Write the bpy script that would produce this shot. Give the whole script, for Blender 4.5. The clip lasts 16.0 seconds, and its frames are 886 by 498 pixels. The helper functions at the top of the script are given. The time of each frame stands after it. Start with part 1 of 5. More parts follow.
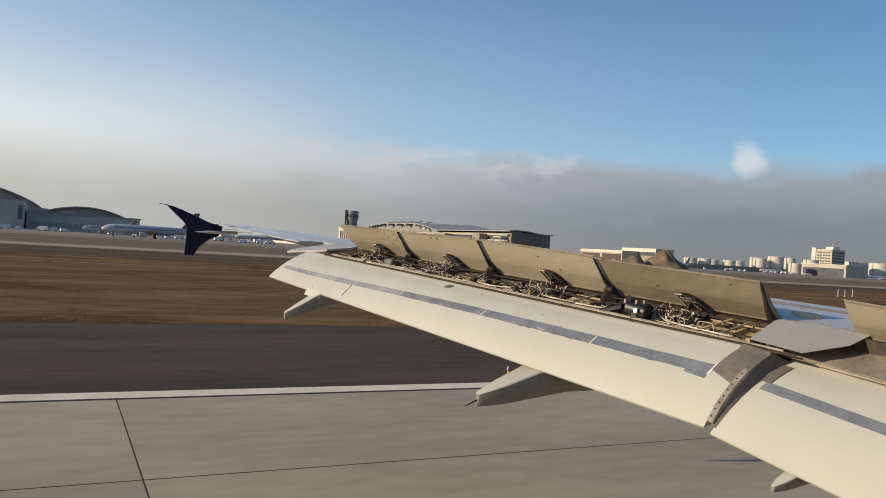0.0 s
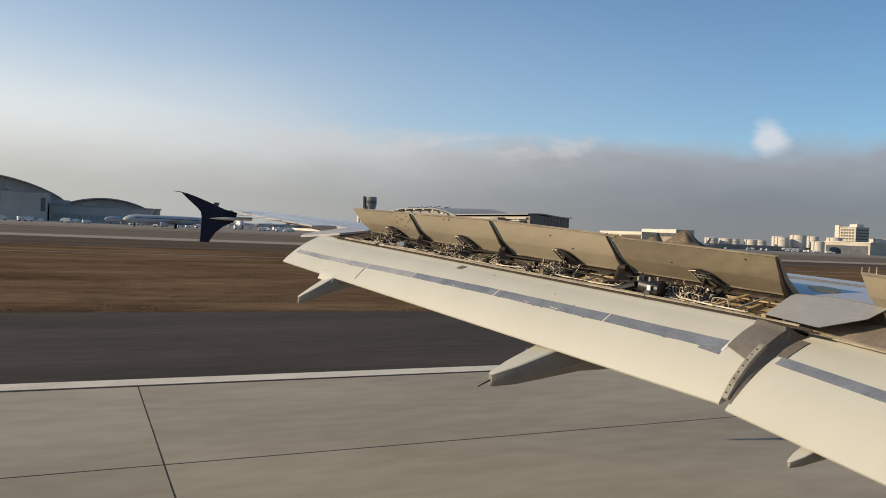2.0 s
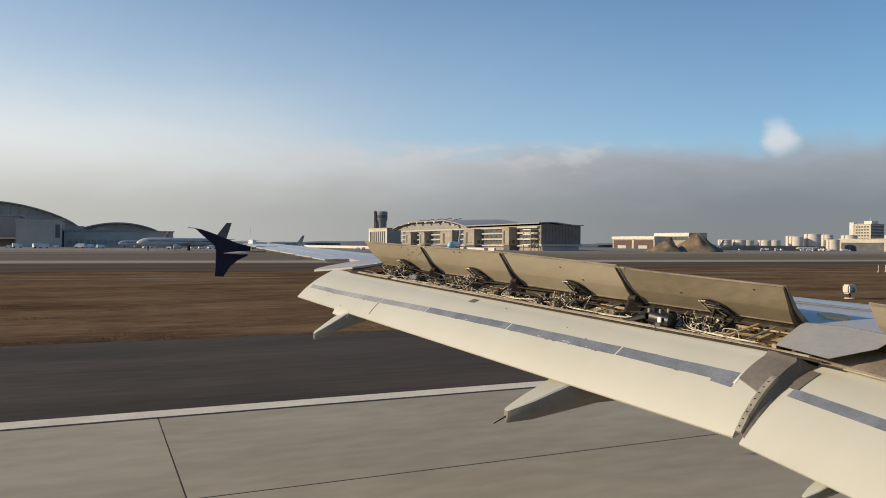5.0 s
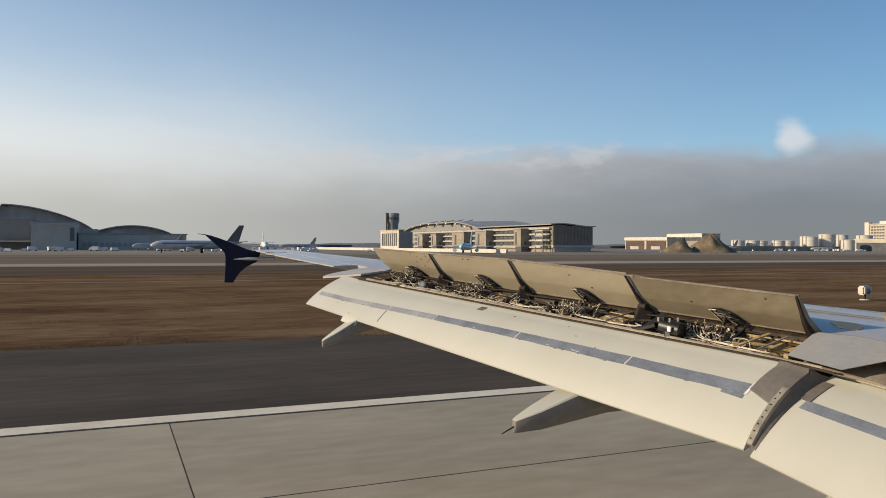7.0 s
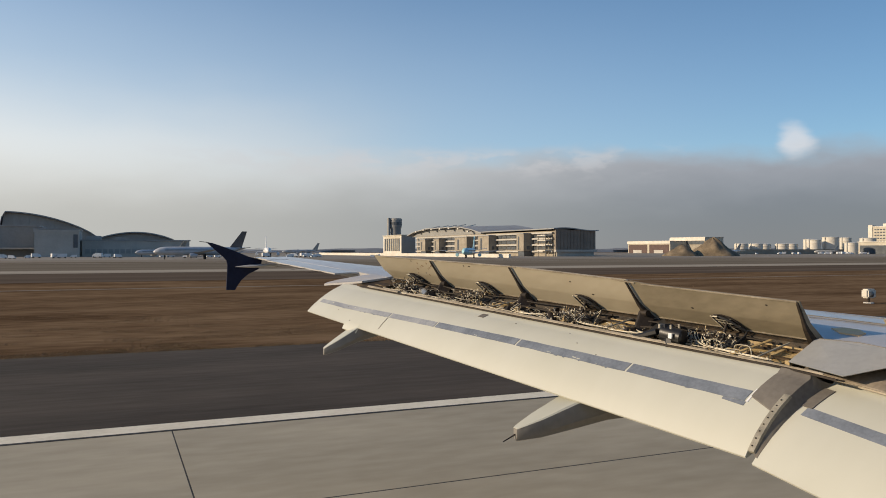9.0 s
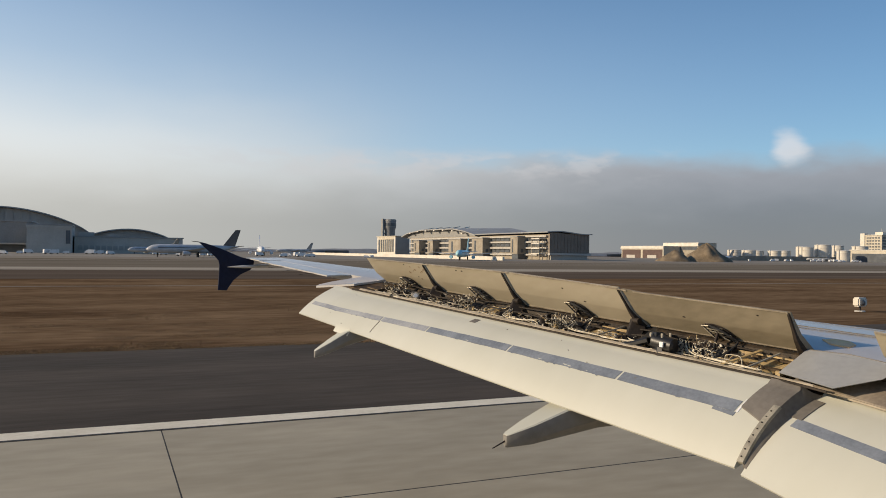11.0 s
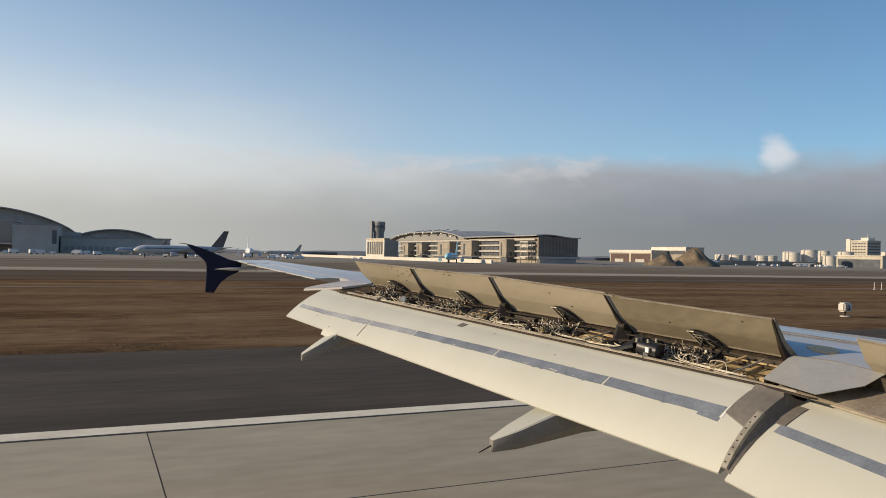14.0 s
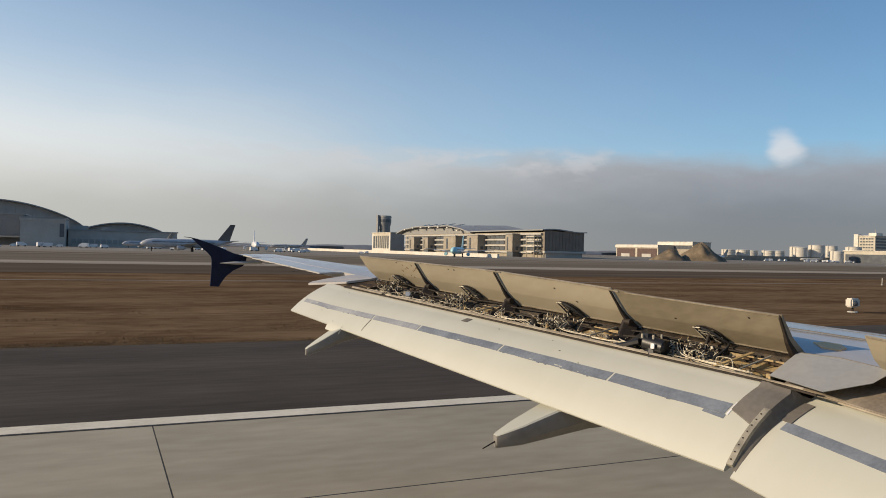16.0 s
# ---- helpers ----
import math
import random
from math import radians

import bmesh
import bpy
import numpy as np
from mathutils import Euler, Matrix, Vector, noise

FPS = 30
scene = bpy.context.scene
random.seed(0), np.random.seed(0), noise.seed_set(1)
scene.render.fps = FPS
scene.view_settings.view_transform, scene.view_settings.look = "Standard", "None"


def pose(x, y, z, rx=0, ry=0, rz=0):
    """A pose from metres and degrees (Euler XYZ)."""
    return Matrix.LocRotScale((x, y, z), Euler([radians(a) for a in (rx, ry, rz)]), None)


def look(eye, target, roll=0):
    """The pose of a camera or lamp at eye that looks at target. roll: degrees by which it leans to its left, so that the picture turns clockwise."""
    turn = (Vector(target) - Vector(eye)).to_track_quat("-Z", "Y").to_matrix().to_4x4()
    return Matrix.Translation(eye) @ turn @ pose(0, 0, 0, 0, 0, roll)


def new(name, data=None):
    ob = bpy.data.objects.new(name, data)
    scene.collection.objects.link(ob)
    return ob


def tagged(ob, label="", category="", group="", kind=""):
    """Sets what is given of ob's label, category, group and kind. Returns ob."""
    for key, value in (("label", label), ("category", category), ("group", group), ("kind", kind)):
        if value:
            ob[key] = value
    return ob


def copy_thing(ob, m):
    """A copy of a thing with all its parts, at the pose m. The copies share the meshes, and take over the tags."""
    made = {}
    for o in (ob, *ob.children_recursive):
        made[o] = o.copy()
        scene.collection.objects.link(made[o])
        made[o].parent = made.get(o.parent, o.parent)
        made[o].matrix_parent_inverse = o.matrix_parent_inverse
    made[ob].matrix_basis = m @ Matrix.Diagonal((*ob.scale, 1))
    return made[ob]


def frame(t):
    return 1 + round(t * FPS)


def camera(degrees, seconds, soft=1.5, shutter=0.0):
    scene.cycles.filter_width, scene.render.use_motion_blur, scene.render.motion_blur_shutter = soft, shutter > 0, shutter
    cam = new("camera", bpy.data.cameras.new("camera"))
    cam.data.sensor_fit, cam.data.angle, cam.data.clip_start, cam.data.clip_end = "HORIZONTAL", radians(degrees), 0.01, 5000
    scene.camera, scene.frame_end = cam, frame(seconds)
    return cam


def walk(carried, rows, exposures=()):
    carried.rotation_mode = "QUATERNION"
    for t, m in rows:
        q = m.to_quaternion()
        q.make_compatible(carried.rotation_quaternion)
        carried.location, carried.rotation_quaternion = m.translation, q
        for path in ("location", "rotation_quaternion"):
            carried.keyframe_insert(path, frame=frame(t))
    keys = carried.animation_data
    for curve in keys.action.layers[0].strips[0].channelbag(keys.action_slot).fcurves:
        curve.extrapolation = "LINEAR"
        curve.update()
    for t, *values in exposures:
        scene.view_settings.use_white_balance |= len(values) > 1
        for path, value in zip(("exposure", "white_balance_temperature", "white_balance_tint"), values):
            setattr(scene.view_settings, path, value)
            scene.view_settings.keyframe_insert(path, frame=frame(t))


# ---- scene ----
cam = camera(60.0, 16.0, soft=0.95)
PATH = [
    (0, pose(-0.138, 0.088, 4.261, 90.012, -3.575, -26.669)),
    (0.5, pose(-0.163, 0.080, 4.355, 89.677, -2.909, -26.290)),
    (1, pose(-0.135, 0.079, 4.351, 89.295, -2.593, -26.084)),
    (1.5, pose(-0.168, 0.083, 4.339, 88.981, -2.306, -26.195)),
    (2, pose(-0.041, 0.093, 4.221, 88.795, -2.541, -25.277)),
    (2.5, pose(-0.010, 0.106, 4.185, 88.878, -2.854, -24.571)),
    (3, pose(-0.053, 0.101, 4.290, 89.118, -2.530, -24.093)),
    (3.5, pose(-0.123, 0.052, 4.339, 89.046, -1.897, -24.016)),
    (6, pose(-0.038, -0.028, 4.571, 90.033, -0.171, -24.496)),
    (6.5, pose(-0.016, -0.016, 4.566, 89.855, -0.347, -24.122)),
    (7, pose(-0.025, 0.007, 4.577, 89.762, -0.268, -23.513)),
    (7.5, pose(-0.019, 0.010, 4.590, 89.568, -0.404, -23.081)),
    (8, pose(0.022, 0.016, 4.624, 89.788, 0.037, -22.766)),
    (8.5, pose(-0.001, 0.010, 4.622, 89.951, 0.139, -23.006)),
    (9, pose(-0.002, -0.003, 4.606, 90.126, 0.035, -23.307)),
    (11.5, pose(0.023, 0.013, 4.644, 90.276, -0.932, -23.804)),
    (12, pose(0.024, 0.015, 4.640, 90.329, -0.801, -24.086)),
    (12.5, pose(-0.015, -0.012, 4.642, 90.353, -0.884, -24.511)),
    (13, pose(0.017, 0.016, 4.655, 90.372, -0.973, -24.521)),
    (13.5, pose(0.015, 0.002, 4.659, 90.458, -0.980, -24.588)),
    (14, pose(0.025, -0.009, 4.658, 90.472, -1.230, -24.593)),
    (14.5, pose(0.039, -0.005, 4.703, 90.414, -1.504, -24.518)),
    (15, pose(0.046, 0.032, 4.712, 90.315, -1.740, -24.434)),
    (15.5, pose(0.056, 0.020, 4.681, 90.290, -1.640, -24.199)),
    (16, pose(0.059, 0.025, 4.665, 90.027, -1.381, -24.146)),
]
walk(cam, PATH, exposures=[(0.0, 0.04), (16.0, 0.04)])

# ---- sky and sun ----
SUN = Vector((-0.965, 0.26, 0.0)).normalized()
BRIGHT_SIDE = Vector((-0.82, 0.52, 0.0)).normalized()  # where the cloud bank is thinnest
ELEV = radians(19)


def build_world():
    w = bpy.data.worlds.new("sky")
    scene.world = w
    w.use_nodes = True
    nt = w.node_tree
    nt.nodes.clear()
    N, L = nt.nodes.new, nt.links.new

    def math_node(op, a, b=None, clamp=False):
        n = N("ShaderNodeMath")
        n.operation, n.use_clamp = op, clamp
        for i, v in enumerate((a, b)):
            if v is None:
                continue
            if isinstance(v, (int, float)):
                n.inputs[i].default_value = v
            else:
                L(v, n.inputs[i])
        return n.outputs[0]

    out, bg = N("ShaderNodeOutputWorld"), N("ShaderNodeBackground")
    sky = N("ShaderNodeTexSky")
    sky.sky_type, sky.sun_disc = "NISHITA", False
    sky.sun_elevation, sky.sun_rotation = ELEV, math.atan2(SUN.x, SUN.y)
    sky.air_density, sky.dust_density, sky.ozone_density = 1.0, 0.05, 4.5
    tc, sep = N("ShaderNodeTexCoord"), N("ShaderNodeSeparateXYZ")
    L(tc.outputs["Generated"], sep.inputs[0])
    x, y, z = sep.outputs
    # towards the sun: 1, away from it: 0
    sunward = math_node("MULTIPLY_ADD", math_node("ADD", math_node("MULTIPLY", x, BRIGHT_SIDE.x), math_node("MULTIPLY", y, BRIGHT_SIDE.y)), 0.5)
    sunward.node.inputs[2].default_value = 0.5
    # soft cloud bank along the horizon
    mapn = N("ShaderNodeMapping")
    mapn.inputs["Scale"].default_value = (1, 1, 2.6)
    L(tc.outputs["Generated"], mapn.inputs[0])
    big, fine = N("ShaderNodeTexNoise"), N("ShaderNodeTexNoise")
    for n, s, d in ((big, 3.1, 3), (fine, 13.0, 8)):
        n.inputs["Scale"].default_value, n.inputs["Detail"].default_value = s, d
        L(mapn.outputs[0], n.inputs["Vector"])
    wob = math_node("ADD", math_node("MULTIPLY", math_node("SUBTRACT", big.outputs["Fac"], 0.5), 0.045),
                    math_node("MULTIPLY", math_node("SUBTRACT", fine.outputs["Fac"], 0.5), 0.038))
    wob = math_node("MULTIPLY", wob, math_node("SUBTRACT", 1.5, math_node("MULTIPLY", sunward, 1.3)))
    top = math_node("ADD", z, wob)

    def ramp(value, a, b, top_value=1.0):
        r = N("ShaderNodeMapRange")
        r.interpolation_type = "SMOOTHSTEP"
        for i, v in ((1, a), (2, b), (3, 0.0), (4, top_value)):
            r.inputs[i].default_value = v
        L(value, r.inputs[0])
        return r.outputs[0]

    # a level, fairly firm top away from the sun, a wide soft one towards it
    firm, hazy = ramp(top, 0.138, 0.098, 0.90), ramp(top, 0.235, 0.045, 0.94)
    melt = ramp(sunward, 0.56, 0.72)
    bank = math_node("ADD", math_node("MULTIPLY", hazy, melt), math_node("MULTIPLY", firm, math_node("SUBTRACT", 1.0, melt)))
    # thin veil above the bank, thicker towards the sun
    veil = N("ShaderNodeMapRange")
    veil.interpolation_type = "SMOOTHSTEP"
    for i, v in ((1, 0.46), (2, 0.05), (3, 0.0), (4, 1.0)):
        veil.inputs[i].default_value = v
    L(math_node("ADD", z, math_node("MULTIPLY", wob, 0.35)), veil.inputs[0])
    veil_f = math_node("MULTIPLY", veil.outputs[0], math_node("MULTIPLY", math_node("POWER", sunward, 2.2), 1.5), True)
    # one detached puff of cloud
    puff = Vector((math.sin(radians(47.8)) * math.cos(radians(7.35)), math.cos(radians(47.8)) * math.cos(radians(7.35)), math.sin(radians(7.35))))
    dist = N("ShaderNodeVectorMath")
    dist.operation = "DISTANCE"
    squash = N("ShaderNodeVectorMath")
    squash.operation = "MULTIPLY"
    squash.inputs[1].default_value = (1.0, 1.0, 0.9)
    L(tc.outputs["Generated"], squash.inputs[0])
    L(squash.outputs[0], dist.inputs[0])
    dist.inputs[1].default_value = (puff.x, puff.y, puff.z * 0.9)
    pr = N("ShaderNodeMapRange")
    pr.interpolation_type = "SMOOTHSTEP"
    for i, v in ((1, 0.027), (2, 0.008), (3, 0.0), (4, 0.72)):
        pr.inputs[i].default_value = v
    L(math_node("ADD", dist.outputs["Value"], math_node("MULTIPLY", math_node("SUBTRACT", fine.outputs["Fac"], 0.5), 0.044)), pr.inputs[0])

    def mix(f, a, b):
        m = N("ShaderNodeMix")
        m.data_type = "RGBA"
        for sock, v in ((m.inputs[0], f), (m.inputs[6], a), (m.inputs[7], b)):
            if isinstance(v, tuple):
                sock.default_value = (*v, 1)
            else:
                L(v, sock)
        return m.outputs[2]

    scaled = N("ShaderNodeVectorMath")
    scaled.operation = "MULTIPLY"
    scaled.inputs[1].default_value = tuple(SKY_STRENGTH * c for c in (0.91, 1.02, 1.02))
    L(sky.outputs[0], scaled.inputs[0])
    shade = N("ShaderNodeMapRange")
    shade.interpolation_type = "SMOOTHSTEP"
    for i, v in ((1, 0.03), (2, 0.14), (3, 0.0), (4, 1.0)):
        shade.inputs[i].default_value = v
    L(top, shade.inputs[0])
    side = N("ShaderNodeMapRange")
    side.interpolation_type = "SMOOTHSTEP"
    for i, v in ((1, 0.36), (2, 0.88), (3, 0.0), (4, 1.0)):
        side.inputs[i].default_value = v
    L(sunward, side.inputs[0])
    pale = mix(side.outputs[0], (0.365, 0.365, 0.395), (0.88, 0.875, 0.83))
    grey = mix(side.outputs[0], (0.19, 0.195, 0.22), (0.53, 0.522, 0.482))
    cloud = mix(shade.outputs[0], grey, pale)
    # clearer, deeper blue away from the sun
    deep = N("ShaderNodeVectorMath")
    deep.operation = "SCALE"
    L(scaled.outputs[0], deep.inputs[0])
    L(math_node("ADD", 0.84, ramp(sunward, 0.28, 0.56, 0.16)), deep.inputs["Scale"])
    c = mix(veil_f, deep.outputs[0], (0.60, 0.68, 0.75))
    c = mix(bank, c, cloud)
    lump = N("ShaderNodeTexNoise")
    lump.inputs["Scale"].default_value, lump.inputs["Detail"].default_value = 17.0, 5
    L(mapn.outputs[0], lump.inputs["Vector"])

    crest = math_node("ADD", z, math_node("MULTIPLY", math_node("SUBTRACT", lump.outputs["Fac"], 0.5), 0.045))
    rim = math_node("MULTIPLY", ramp(crest, 0.140, 0.124), ramp(crest, 0.088, 0.122))
    rim = math_node("MULTIPLY", rim, ramp(lump.outputs["Fac"], 0.46, 0.62, 0.50))
    rim = math_node("MULTIPLY", rim, math_node("MULTIPLY", ramp(sunward, 0.40, 0.48), ramp(sunward, 0.80, 0.60)))
    c = mix(rim, c, (0.60, 0.59, 0.60))
    c = mix(pr.outputs[0], c, (0.72, 0.72, 0.74))
    L(c, bg.inputs[0])
    bg.inputs[1].default_value = 1.0
    L(bg.outputs[0], out.inputs[0])


SKY_STRENGTH = 0.127
build_world()
lamp = bpy.data.lights.new("sun", "SUN")
lamp.energy, lamp.angle, lamp.color = 4.65, radians(0.53), (1.0, 0.80, 0.56)
sun = new("sun", lamp)
sun.matrix_world = look((-40, 20, 40), Vector((-40, 20, 40)) - (SUN * math.cos(ELEV) + Vector((0, 0, math.sin(ELEV)))))


# ---- materials ----
def surface(name, dark, pale, size=1.0, rough=0.6, metal=0.0, bump=0.1, stretch=(1, 1, 1), fine=9.0, spec=0.5, per_piece=0.0):
    """A painted, worn or grown surface: two colours mixed by noise at two scales, with fine relief. size: metres of the large patches."""
    m = bpy.data.materials.new(name)
    m.use_nodes = True
    nt = m.node_tree
    N, L = nt.nodes.new, nt.links.new
    b = nt.nodes["Principled BSDF"]
    tc, mp = N("ShaderNodeTexCoord"), N("ShaderNodeMapping")
    mp.inputs["Scale"].default_value = tuple(s / size for s in stretch)
    L(tc.outputs["Object"], mp.inputs[0])
    n1, n2 = N("ShaderNodeTexNoise"), N("ShaderNodeTexNoise")
    n1.inputs["Scale"].default_value, n1.inputs["Detail"].default_value = 1.0, 4
    n2.inputs["Scale"].default_value, n2.inputs["Detail"].default_value = fine, 6
    for n in (n1, n2):
        L(mp.outputs[0], n.inputs["Vector"])
    add = N("ShaderNodeMath")
    add.operation = "ADD"
    half = N("ShaderNodeMath")
    half.operation = "MULTIPLY"
    half.inputs[1].default_value = 0.55
    L(n2.outputs[0], half.inputs[0])
    L(n1.outputs[0], add.inputs[0])
    L(half.outputs[0], add.inputs[1])
    rng = N("ShaderNodeMapRange")
    rng.inputs[1].default_value, rng.inputs[2].default_value = 0.55, 1.0
    last = add
    if per_piece:
        info, sc, plus = N("ShaderNodeObjectInfo"), N("ShaderNodeMath"), N("ShaderNodeMath")
        sc.operation, plus.operation = "MULTIPLY_ADD", "ADD"
        sc.inputs[1].default_value, sc.inputs[2].default_value = per_piece, -per_piece / 2
        L(info.outputs["Random"], sc.inputs[0])
        L(add.outputs[0], plus.inputs[0])
        L(sc.outputs[0], plus.inputs[1])
        last = plus
    L(last.outputs[0], rng.inputs[0])
    mx = N("ShaderNodeMix")
    mx.data_type = "RGBA"
    mx.inputs[6].default_value, mx.inputs[7].default_value = (*dark, 1), (*pale, 1)
    L(rng.outputs[0], mx.inputs[0])
    L(mx.outputs[2], b.inputs["Base Color"])
    rr = N("ShaderNodeMapRange")
    rr.inputs[3].default_value, rr.inputs[4].default_value = min(1, rough + 0.1), max(0.05, rough - 0.1)
    L(n2.outputs[0], rr.inputs[0])
    L(rr.outputs[0], b.inputs["Roughness"])
    b.inputs["Metallic"].default_value = metal
    b.inputs["Specular IOR Level"].default_value = spec
    if bump:
        bp = N("ShaderNodeBump")
        bp.inputs["Strength"].default_value, bp.inputs["Distance"].default_value = bump, 0.02 * size
        L(n2.outputs[0], bp.inputs["Height"])
        L(bp.outputs[0], b.inputs["Normal"])
    return m


